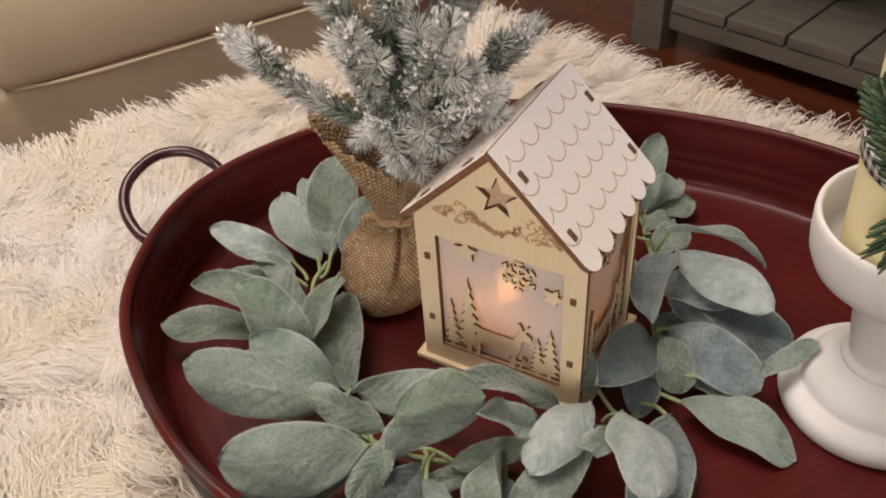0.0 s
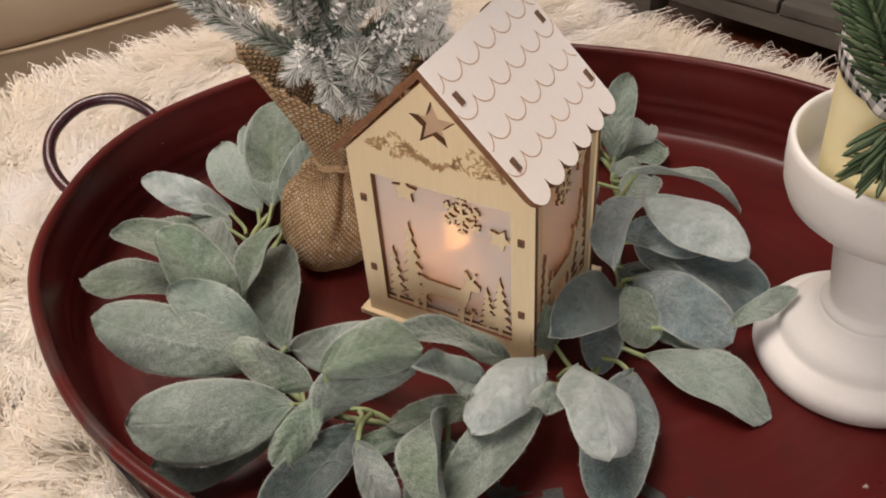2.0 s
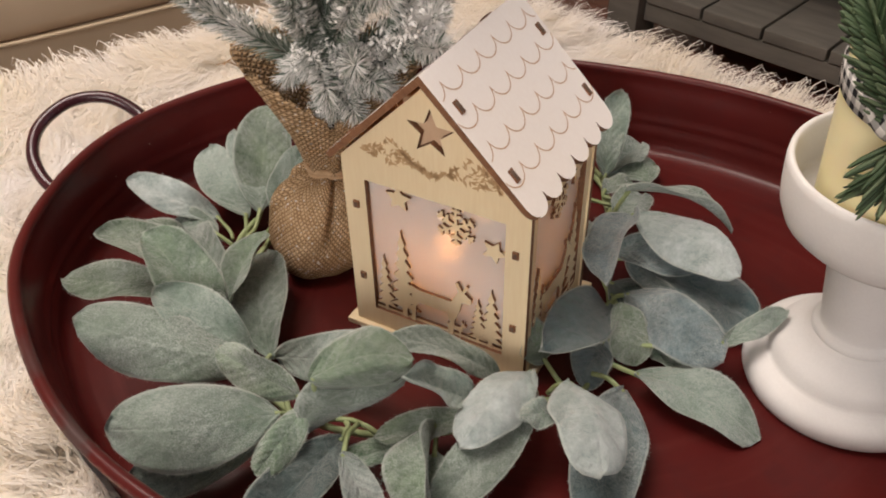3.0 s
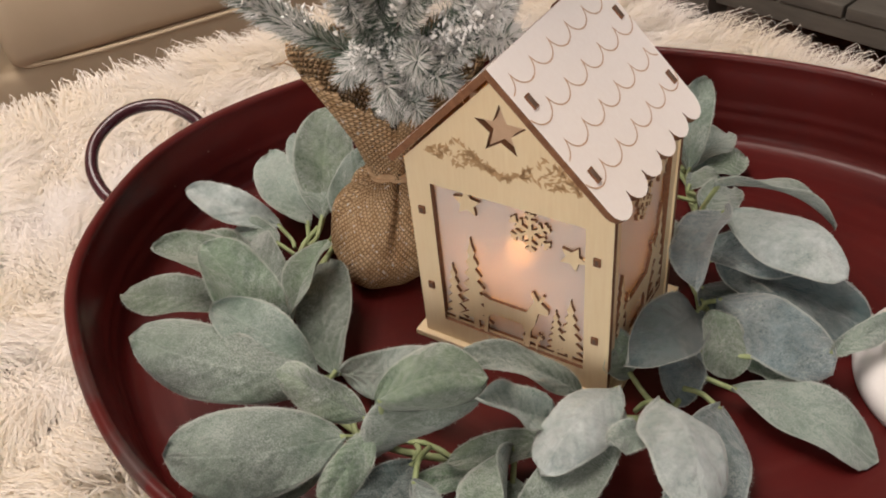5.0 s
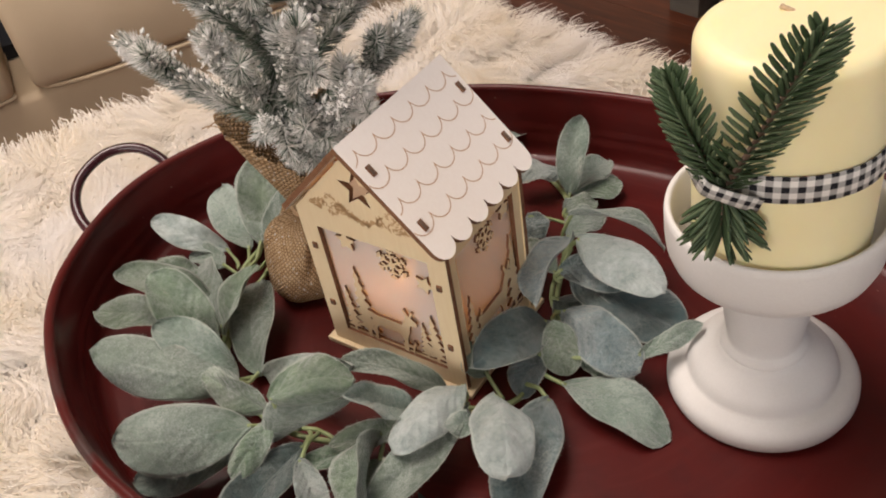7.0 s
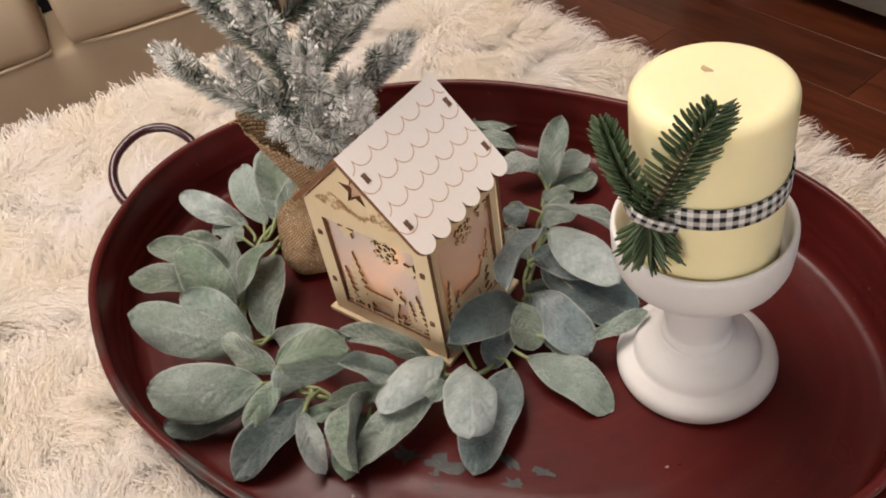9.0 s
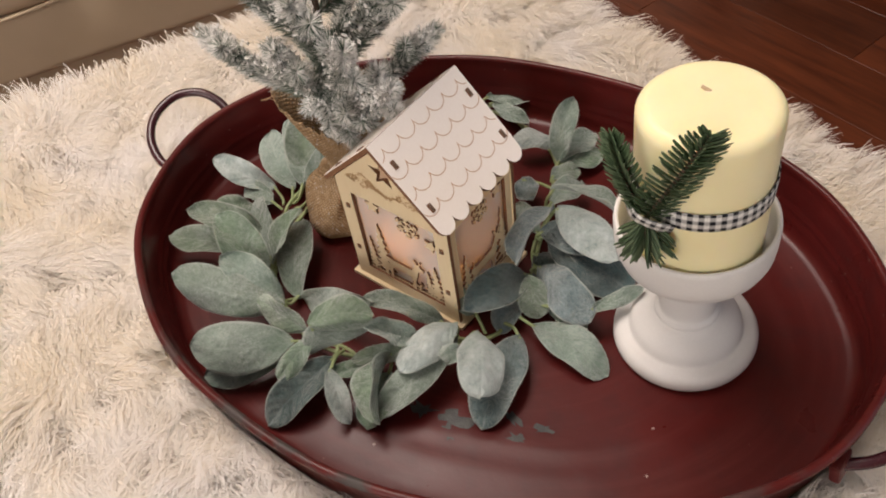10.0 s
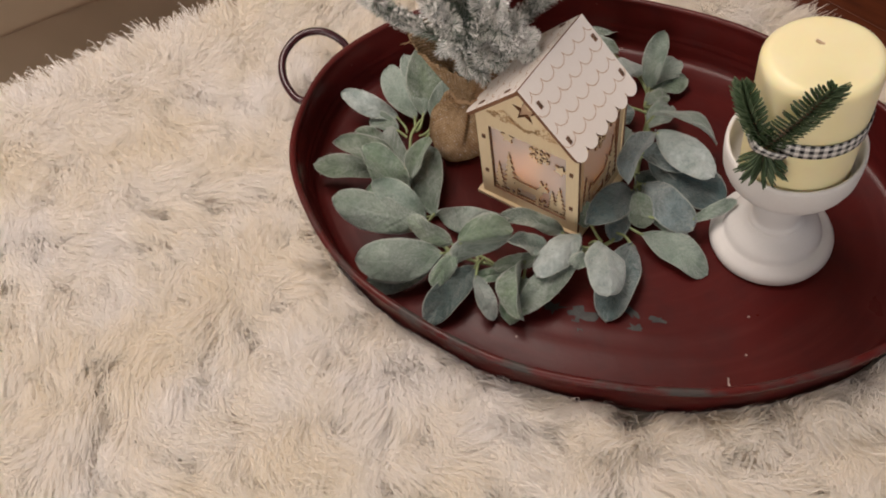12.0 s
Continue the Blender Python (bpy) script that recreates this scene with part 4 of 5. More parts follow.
        for row in range(4):
            s0 = 0.0060 + 0.0136 * row
            line = []
            for k in range(7):
                cy = y0 + sw * (k + (0.0 if row % 2 == 0 else 0.5) - 0.0)
                for q in range(13):
                    a = math.pi * (1 - q / 12)
                    yy = cy + 0.5 * sw * math.cos(a)
                    if y0 + 0.0002 <= yy <= y1 - 0.0002 and (q or k == 0):
                        line.append(m @ Vector((yy, 0.00292, s0 + 0.0066 * math.sin(a))))
            vs = []
            for i in range(len(line)):
                t = (line[min(i + 1, len(line) - 1)] - line[max(i - 1, 0)]).normalized()
                n = t.cross(up).normalized() * 0.00024
                vs += [line[i] + n, line[i] - n]
            fs = [(2 * i, 2 * i + 1, 2 * i + 3, 2 * i + 2) for i in range(len(line) - 1)]
            piece("scallop_line", vs, fs, M["scorch"], rf, "burnt scallop lines")
        for s, ys in ((0.0175, (-0.0006, 0.0700)), (0.0490, (-0.0006, 0.0700))):
            for y in ys:
                a = part("tab_slot", box(0.0028, 0.0008, 0.0056, 0), M["burnt"], rf)
                a.matrix_basis = m @ Matrix.Translation((y, 0.0029, s))
                a = part("tab", box(0.0017, 0.0008, 0.0044, 0), M["bark"], rf)
                a.matrix_basis = m @ Matrix.Translation((y, 0.0031, s))
    # assumed battery candle, standing in for the hidden amber lights inside
    tl = thing("tealight", h.matrix_world @ Matrix.Translation((w * 0.43, 0.0235, 0.0032)), "assumed small battery tealight, stands in for the amber lights hidden in the lantern", "tealight")
    piece("cup", *lathe([(0.0005, 0.0), (0.017, 0.0), (0.018, 0.002), (0.018, 0.015), (0.016, 0.016), (0.003, 0.0155), (0.0005, 0.0155)], 32)[:2], M["white"], tl, smooth=True)
    piece("lamp_stem", *lathe([(0.0004, 0.015), (0.0024, 0.0155), (0.0020, 0.0345), (0.0004, 0.035)], 12)[:2], M["white"], tl, smooth=True)
    piece("bulb", *lathe([(0.0002, 0.034), (0.0030, 0.0345), (0.0052, 0.0380), (0.0056, 0.0430), (0.0040, 0.0500), (0.0016, 0.0560), (0.0002, 0.0590)], 16)[:2], glow("amber_bulb", (1.0, 0.38, 0.09), 14.0), tl, "glowing amber bulb", smooth=True)
    # Extra point lamp, set apart from the bulb to brighten the side film.
    lamp = bpy.data.lights.new("side_film_fill", "POINT")
    lamp.energy, lamp.color, lamp.shadow_soft_size = 0.0026, (1.0, 0.43, 0.09), 0.003
    ob = new("side_film_fill", lamp)
    ob.location = h.matrix_world @ Vector((w * 0.62, 0.0300, 0.062))


house()


# ---- candle and its stand ----
LEANING = Matrix.Rotation(radians(-2.6), 4, "Y")


def candle_stand():
    m = Matrix.Translation((0.1962, 0.2807, TRAY_Z + 0.0012)) @ LEANING
    s = thing("candle_holder", m, "turned white chalk-painted pillar candle holder", "candle holder")
    def turned(name, prof):
        v, f, _ = lathe(prof, 72)
        piece(name, v, f, M["white"], s, smooth=True)
    turned("foot", [(0.0004, 0.0), (0.040, 0.0), (0.0420, 0.001), (0.0431, 0.0040), (0.0430, 0.0075), (0.0418, 0.0103), (0.0395, 0.0122), (0.0362, 0.0130), (0.0344, 0.0131), (0.0336, 0.0136), (0.0332, 0.0152), (0.0326, 0.0176), (0.0308, 0.0204), (0.0275, 0.0230), (0.0232, 0.0254), (0.0200, 0.0272), (0.0192, 0.0290), (0.0004, 0.0290)])
    turned("stem", [(0.0160, 0.0275), (0.0184, 0.0280), (0.0190, 0.0294), (0.0189, 0.0308), (0.0180, 0.0320), (0.0166, 0.0326), (0.0161, 0.0336), (0.0168, 0.0390), (0.0180, 0.0480), (0.0190, 0.0580), (0.0195, 0.0660), (0.0195, 0.0730), (0.0192, 0.0780)])
    turned("cup", [(0.0004, 0.0770), (0.0194, 0.0770), (0.0215, 0.0772), (0.0300, 0.0782), (0.0360, 0.0808), (0.0403, 0.0852), (0.0424, 0.0910), (0.0430, 0.0980), (0.0431, 0.1070), (0.0427, 0.1100), (0.0416, 0.1110), (0.0403, 0.1100), (0.0400, 0.1070), (0.0398, 0.092), (0.0385, 0.089), (0.0004, 0.089)])


def candle():
    m = Matrix.Translation((0.1962, 0.2807, TRAY_Z + 0.0012)) @ LEANING @ Matrix.Translation((0.0008, -0.0052, 0.0895))
    c = thing("pillar_candle", m, "pale yellow unlit pillar candle with a gingham ribbon", "candle")
    H, R = 0.1010, 0.0336
    prof = [(0.0004, 0), (R - 0.001, 0), (R, 0.001)] + [(R, H * k / 8) for k in range(1, 8)] + [(R, H - 0.0075)]
    for k in range(1, 7):
        a = k / 6 * math.pi / 2
        prof.append((R - 0.0065 + 0.0065 * math.cos(a), H - 0.0065 + 0.0065 * math.sin(a)))
    prof += [(R - 0.012, H), (R - 0.018, H), (R - 0.024, H), (0.005, H), (0.00002, H)]
    v, f, _ = lathe(prof, 80, lambda a, t: (1 + 0.006 * math.sin(2 * a + 3 * t) + 0.003 * math.sin(5 * a), 0))
    piece("wax_body", v, f, M["wax"], c, smooth=True)
    v, f = tube([Vector((-0.001 * k, 0.0075 + 0.0004 * k, H - 0.001 + 0.0006 * k)) for k in range(5)], lambda t: 0.0013 - 0.0005 * t, 7)
    piece("wick", v, f, M["wick"], c, "short tan cotton wick")
    # ribbon band, tilted a little
    n = 96
    vs, fs, uv = [], [], []
    rings = [(R + 0.0006, -0.0060), (R + 0.0012, -0.0056), (R + 0.0013, 0.0), (R + 0.0012, 0.0050), (R + 0.0006, 0.0054)]
    for r, z in rings:
        for j in range(n + 1):
            a = 2 * math.pi * j / n
            vs.append((r * math.cos(a), r * math.sin(a), 0.0580 + z + 0.0020 * math.sin(a + 0.1) + 0.0008 * math.sin(3 * a)))
            uv.append((a * R, z + 0.006))
    for i in range(len(rings) - 1):
        for j in range(n):
            a, b = i * (n + 1) + j, (i + 1) * (n + 1) + j
            fs.append((a, a + 1, b + 1, b))
    piece("ribbon", vs, fs, M["ribbon"], c, "black and white gingham ribbon", smooth=True, uvs=uv)
    inv = m.inverted()
    knot = inv @ Vector((0.1640, 0.2465, 0.6010))
    pts = smooth_line([knot + Vector(q) for q in ((0.012, -0.0028, -0.006), (0.006, -0.006, -0.001), (-0.001, -0.0065, 0.003), (-0.007, -0.002, 0.004), (-0.010, 0.006, 0.008))], 6)
    vs, uv, fs = [], [], []
    for i, p in enumerate(pts):
        t = i / (len(pts) - 1)
        half = 0.0032 + 0.0012 * abs(2 * t - 1)
        up = Vector((0.25, -0.35, 1)).normalized()
        for k in (-1, 1):
            vs.append(p + up * half * k)
            uv.append((0.03 * t, 0.006 + half * k))
        for k in (1, -1):
            vs.append(p + up * half * k + Vector((0.0, 0.0012, 0)))
            uv.append((0.03 * t, 0.006 + half * k))
    for i in range(len(pts) - 1):
        for k in range(4):
            a, b = 4 * i + k, 4 * i + (k + 1) % 4
            fs.append((a, b, b + 4, a + 4))
    piece("ribbon_knot", vs, fs, M["ribbon"], c, "knotted gingham ribbon end", smooth=True, uvs=uv)
    for tip, n, ln, way in (((0.1416, 0.2595, 0.6480), 24, 0.0125, (0.45, -0.35, 0.8)), ((0.1869, 0.2290, 0.6765), 23, 0.0155, (-0.8, -0.25, 0.55)), ((0.1660, 0.2450, 0.5745), 14, 0.0175, (1.0, -0.3, 0.1))):
        fir_sprig(c, knot, inv @ Vector(tip), n, ln, way)


def needles(rng, pts, n, ln, wide, spread, lean, up=None, flat=0.0, plain=False):
    """Thin tapered needles standing off a twig."""
    vs, fs = [], []
    cnt = len(pts) - 1
    for k in range(n):
        f = (k + rng.random()) / n
        i = min(int(f * cnt), cnt - 1)
        p = pts[i].lerp(pts[i + 1], f * cnt - i)
        d = (pts[min(i + 1, cnt)] - pts[i]).normalized()
        s = d.orthogonal().normalized()
        a = rng.random() * 2 * math.pi
        rad = s * math.cos(a) + d.cross(s) * math.sin(a)
        if up is not None:
            rad = (rad - up * rad.dot(up) * flat).normalized()
        q = (d * (lean + rng.uniform(-0.32, 0.32) + 1.3 * max(0, f - 0.85) / 0.15) + rad * spread).normalized()
        L = ln * rng.uniform(0.75, 1.1) * (0.9 if plain else 0.72 + 0.28 * math.sin(math.pi * min(1, f + 0.12)))
        w = wide * rng.uniform(0.8, 1.2)
        x = q.orthogonal().normalized() * w
        y = q.cross(x).normalized() * w * 0.6
        m = p + q * L * 0.88 + Vector((0, 0, 0.0006 * rng.uniform(-1, 1)))
        b = len(vs)
        if plain:
            vs += [p + x, p - x * 0.5 + y, p - x * 0.5 - y, p + q * L]
            fs += [(b, b + 1, b + 3), (b + 1, b + 2, b + 3), (b + 2, b, b + 3)]
            continue
        vs += [p + x * 0.5, p + y * 0.5, p - x * 0.5, p - y * 0.5, m + x, m + y, m - x, m - y, p + q * L]
        fs += [(b + j, b + (j + 1) % 4, b + 4 + (j + 1) % 4, b + 4 + j) for j in range(4)] + [(b + 4 + j, b + 4 + (j + 1) % 4, b + 8) for j in range(4)]
    return vs, fs


def fir_sprig(parent, a, b, n, ln, wide_way):
    """A flat fir shoot: blunt needles in ranks along both sides, swept forward, shorter towards the tip."""
    rng = random.Random(int(b.x * 1e5))
    mid = a.lerp(b, 0.5) + Vector((-0.001, -0.003, 0.001))
    pts = smooth_line([a, mid, b - (b - a).normalized() * ln * 0.62], 10)
    s = piece("fir_sprig", *tube(pts, lambda t: 0.0013 - 0.0006 * t, 6), M["bark"], parent, "dark green artificial fir sprig", smooth=True)
    vs, fs = [], []
    cnt = len(pts) - 1
    for k in range(n):
        f = 0.03 + 0.97 * k / (n - 1)
        i = min(int(f * cnt), cnt - 1)
        p = pts[i].lerp(pts[i + 1], f * cnt - i)
        d = (pts[i + 1] - pts[i]).normalized()
        across = (Vector(wide_way) - d * d.dot(Vector(wide_way))).normalized()
        face = d.cross(across)
        if face.y > 0:
            face = -face
        L0 = ln * (0.62 + 0.38 * math.sin(math.pi * min(1, 0.25 + f * 0.62))) * (1 - 0.35 * max(0, f - 0.8) / 0.2)
        for sg in (-1, 1):
            for layer in (0, 1, 2):
                out = (across * sg * (1.0 - 0.30 * layer) + face * (-0.10 + 0.42 * layer) + d * (0.50 + 0.18 * layer + 0.9 * max(0, f - 0.75) + rng.uniform(-0.10, 0.10))).normalized()
                L = L0 * rng.uniform(0.88, 1.06) * (1 - 0.14 * layer)
                w = 0.00090 * rng.uniform(0.9, 1.1)
                x = out.cross(face).normalized() * w
                y = face * w * 0.55
                b0 = len(vs)
                for u, g in ((0.0, 0.55), (0.35, 1.0), (0.75, 1.0), (0.95, 0.62)):
                    c = p + out * L * u + d * L * 0.20 * u * u
                    vs += [c + x * g, c + y * g, c - x * g, c - y * g]
                vs.append(p + out * L + d * L * 0.20)
                for r in range(3):
                    fs += [(b0 + 4 * r + q, b0 + 4 * r + (q + 1) % 4, b0 + 4 * r + 4 + (q + 1) % 4, b0 + 4 * r + 4 + q) for q in range(4)]
                fs += [(b0 + 12 + q, b0 + 12 + (q + 1) % 4, b0 + 16) for q in range(4)]
    piece("needles", vs, fs, M["fir"], s, smooth=True)["kind"] = "stuff"


candle_stand()
candle()


# ---- frosted tree in burlap ----
def frosted_tree():
    o = Vector((-0.043, 0.364, TRAY_Z))
    t = thing("frosted_tree", Matrix.Translation(o), "small snow-flocked artificial spruce tree in a burlap sack", "tree")
    # sack: belly, tied neck, open collar
    prof = [(q.x, q.y) for q in smooth_line([(0.0005, 0.0, 0), (0.017, 0.0004, 0), (0.0235, 0.004, 0), (0.0264, 0.011, 0), (0.0276, 0.019, 0), (0.0272, 0.028, 0), (0.0252, 0.0360, 0), (0.0205, 0.0425, 0), (0.0140, 0.0462, 0), (0.0108, 0.0480, 0)], 4)]

    def puckered(a, k):
        """Pleats that run down from the tied neck and fade over the belly."""
        near = max(0.0, k - 0.40) / 0.60
        wave = math.sin(7 * a + 1.2 + 1.1 * math.sin(2 * a + 0.6))
        pleat = near ** 1.3 * (0.17 * (abs(wave) ** 0.6 * math.copysign(1, wave)) + 0.05 * math.sin(17 * a + 3 * k))
        groove = sum(-dep * math.exp(-((a - c - turn * (k - 0.7)) * 11) ** 2) * max(0.0, min(1.0, (k - lo) * 5)) for c, turn, lo, dep in ((3.70, 0.5, 0.46, 0.16), (4.35, -0.4, 0.52, 0.13), (4.95, 0.3, 0.40, 0.11), (3.15, -0.3, 0.5, 0.12)))
        belly = 0.045 * math.sin(3 * a + 3 * k) + 0.03 * math.sin(5 * a - 4 * k) + 0.012 * math.sin(11 * a + 9 * k) + 0.07 * math.exp(-((a - 3.45) * 3) ** 2 - ((k - 0.72) * 5) ** 2)
        return 1 + pleat + groove + belly, 0.0012 * math.sin(7 * a + 1) * near
    v, f, uv = lathe(prof, 144, puckered)
    v = [(x + 0.0075 * max(0, z - 0.012) / 0.036, y + 0.012 * max(0, z - 0.012) / 0.036, max(z, 0.0002)) for x, y, z in v]
    piece("sack", v, f, M["burlap"], t, "bulging burlap sack", smooth=True, uvs=uv)
    # collar: opens wide to both sides and dips in front
    n = 120
    vs, uv, fs = [], [], []
    rng = random.Random(7)
    fray = [rng.uniform(-0.003, 0.003) for _ in range(n)]
    rows = 14
    for shell in (0, 1):
        for i in range(rows):
            k = i / (rows - 1)
            for j in range(n):
                a = 2 * math.pi * j / n
                lobe = abs(math.cos(a)) ** 0.7
                front = max(0, -math.sin(a)) ** 2
                hgt = ((0.029 + 0.033 * abs(math.cos(a)) ** 0.8) if math.sin(a) < 0 else (0.054 + 0.008 * lobe - 0.024 * max(0, 1 - math.sin(a) * 4) * (1 - lobe))) * k + (fray[j] if i == rows - 1 else 0)
                r = 0.0112 + (0.0285 * lobe + 0.005) * k ** 1.15 + 0.0016 * math.sin(8 * a + 2 * k) * (1 - 0.6 * k) + 0.0022 * math.sin(3 * a + 4 * k) * k
                r -= shell * 0.0011
                ry = r * (1 - 0.20 * k * lobe) + 0.003 * k * (1 - lobe)
                vs.append((0.0075 + r * math.cos(a) + 0.0065 * k, 0.0125 + ry * math.sin(a) + 0.003 * k, 0.047 + hgt))
                uv.append((a / (2 * math.pi) * 0.115, 0.1 + hgt * 0.95))
    for shell in (0, 1):
        for i in range(rows - 1):
            for j in range(n):
                k = (j + 1) % n
                q = [shell * rows * n + e for e in (i * n + j, i * n + k, (i + 1) * n + k, (i + 1) * n + j)]
                fs.append(tuple(q) if not shell else tuple(q[::-1]))
    for j in range(n):
        k = (j + 1) % n
        fs.append(((rows - 1) * n + j, (rows - 1) * n + k, (2 * rows - 1) * n + k, (2 * rows - 1) * n + j))
    piece("sack_collar", vs, fs, M["burlap"], t, "open frayed burlap collar", smooth=True, uvs=uv)
    ring = [Vector((0.0075 + 0.0122 * math.cos(a), 0.0125 + 0.0122 * math.sin(a), 0.0475 + 0.0006 * math.sin(3 * a))) for a in [2 * math.pi * k / 40 for k in range(40)]]
    for dz in (0.0, 0.0024):
        piece("twine", *tube([p + Vector((0, 0, dz)) for p in ring], 0.0014, 8, True), M["twine"], t, smooth=True)
    for k in range(5):
        a = rng.uniform(3.0, 6.0)
        p = Vector((0.0075 + 0.036 * math.cos(a if k else 3.2), 0.0125 + 0.02 * math.sin(a), 0.108 + rng.uniform(-0.01, 0.006)))
        if k < 2:
            p = Vector((-0.027 + 0.003 * k, 0.006, 0.104 + 0.004 * k))
            q = p + Vector((-0.010, -0.003, 0.003 - 0.004 * k))
            piece("loose_thread", *tube(smooth_line([p, p.lerp(q, 0.5) + Vector((0, 0, 0.002)), q], 5), 0.0003, 5), M["twine"], t)
    trunk = smooth_line([(0.0075, 0.0125, 0.046), (0.0085, 0.0105, 0.10), (0.0135, 0.0085, 0.16), (0.018, 0.006, 0.25), (0.019, 0.004, 0.36)], 8)
    piece("trunk", *tube(trunk, lambda k: 0.0036 - 0.0022 * k, 8), M["bark"], t, smooth=True)
    bark_at = lambda z: min(trunk, key=lambda q: abs(q.z - z))

    def branch(tip, z, n=330, ln=0.0125, frost=0.5):
        tip = Vector(tip) - o
        a = bark_at(z - o.z)
        rg = random.Random(int(abs(tip.x * 7 + tip.y * 13 + tip.z * 29) * 1e4))
        mid = a.lerp(tip, 0.55) + Vector((0, 0, -0.006))
        end = tip - (tip - a).normalized() * ln * 0.45
        pts = smooth_line([a, mid, end], 8)
        b = piece("branch", *tube(pts, lambda k: 0.0016 - 0.0008 * k, 6), M["bark"], t)
        piece("needles", *needles(rg, pts, int(n * 3.2), ln * 1.08, 0.00052, 0.80, 0.85, plain=True), M["needle"], b)["kind"] = "stuff"
        ahead = (end - mid).normalized()
        for sg in (-1, 1):
            p = mid.lerp(end, 0.15 + 0.3 * rg.random())
            q = p + (ahead * 0.85 + ahead.orthogonal().normalized().cross(ahead) * sg * 0.65 + Vector((0, 0, 0.1))).normalized() * 0.022
            tw = [p, p.lerp(q, 0.35), p.lerp(q, 0.7), q]
            piece("twig", *needles(rg, tw, int(n * 0.7), ln * 0.85, 0.00055, 0.95, 0.6, plain=True), M["needle"], b)["kind"] = "stuff"
            piece("twig_flocking", *needles(rg, tw[1:], int(n * frost * 0.6), ln * 0.85, 0.00080, 0.95, 0.6, plain=True), M["flock"], b)["kind"] = "stuff"
        # flocking sits on the upper side and towards the tip
        vs, fs = needles(rg, pts[5:], int(n * frost * 3.4), ln * 0.98, 0.00078, 0.82, 0.85, plain=True)
        tv, tf = needles(rg, pts[-4:], int(n * frost * 1.1), ln * 0.92, 0.0010, 0.9, 0.8, plain=True)
        fs += [tuple(q + len(vs) for q in f) for f in tf]
        vs += tv
        piece("flocking", vs, fs, M["flock"], b, "white snow flocking")["kind"] = "stuff"
        # flakes caught among the needles, mostly on top and towards the end
        sv, sf = [], []
        for k in range(int(230 * frost) + 90):
            f = 0.34 + 0.66 * rg.random() ** 0.7
            p = a.lerp(mid, f * 2) if f < 0.5 else mid.lerp(end, (f - 0.5) * 2)
            way = Vector((rg.uniform(-1, 1), rg.uniform(-1, 1), rg.uniform(-0.35, 1.2))).normalized()
            p = p + way * ln * rg.uniform(0.25, 0.85)
            u = Vector((rg.uniform(-1, 1), rg.uniform(-1, 1), rg.uniform(-1, 1))).normalized()
            w = u.orthogonal().normalized()
            r = rg.uniform(0.0006, 0.0017)
            b0 = len(sv)
            sv += [p + u * r * 1.5, p + w * r * rg.uniform(0.5, 1), p - u * r * rg.uniform(0.5, 1.4), p - w * r * rg.uniform(0.5, 1), p + u.cross(w) * r * 0.6, p - u.cross(w) * r * 0.5]
            for q in range(4):
                sf += [(b0 + q, b0 + (q + 1) % 4, b0 + 4), (b0 + (q + 1) % 4, b0 + q, b0 + 5)]
        piece("snow_clump", sv, sf, M["flock"], b)["kind"] = "stuff"
    # the low branches that stand out of the sack
    branch((-0.104, 0.366, 0.617), 0.556, 460, 0.0130, 0.9)
    branch((0.041, 0.379, 0.612), 0.560, 400, 0.0125, 0.45)
    branch((0.022, 0.336, 0.602), 0.552, 420, 0.0125, 1.7)
    branch((-0.027, 0.358, 0.544), 0.600, 420, 0.0125, 0.8)
    branch((-0.040, 0.324, 0.637), 0.562, 460, 0.0130, 0.9)
    branch((0.003, 0.322, 0.640), 0.566, 440, 0.0130, 0.9)
    branch((-0.012, 0.350, 0.566), 0.590, 320, 0.0120, 0.9)
    branch((-0.037, 0.360, 0.562), 0.612, 380, 0.0120, 0.9)
    branch((-0.016, 0.356, 0.556), 0.612, 380, 0.0120, 0.8)
    branch((-0.070, 0.410, 0.645), 0.575, 420, 0.0130, 0.6)
    branch((0.030, 0.425, 0.640), 0.575, 400, 0.0130, 0.6)
    branch((-0.022, 0.440, 0.640), 0.570, 380, 0.0130, 0.6)
    branch((-0.078, 0.365, 0.670), 0.600, 440, 0.0130, 0.6)
    branch((0.030, 0.350, 0.668), 0.602, 440, 0.0130, 0.7)
    branch((-0.020, 0.318, 0.672), 0.610, 420, 0.0130, 0.6)
    branch((0.035, 0.385, 0.690), 0.630, 380, 0.0130, 0.6)
    branch((-0.055, 0.335, 0.700), 0.640, 400, 0.0130, 0.6)
    branch((-0.060, 0.400, 0.710), 0.645, 360, 0.0130, 0.6)
    branch((0.012, 0.330, 0.718), 0.655, 380, 0.0130, 0.6)
    branch((-0.005, 0.415, 0.725), 0.660, 340, 0.0130, 0.6)
    branch((-0.050, 0.362, 0.760), 0.700, 340, 0.0130, 0.6)
    branch((0.012, 0.365, 0.770), 0.705, 340, 0.0130, 0.6)
    branch((-0.022, 0.340, 0.775), 0.710, 340, 0.0130, 0.6)
    branch((-0.024, 0.372, 0.850), 0.770, 340, 0.0130, 0.6)


# ---- wreath of downy leaves ----
WO = Vector((0.015, 0.36, TRAY_Z))
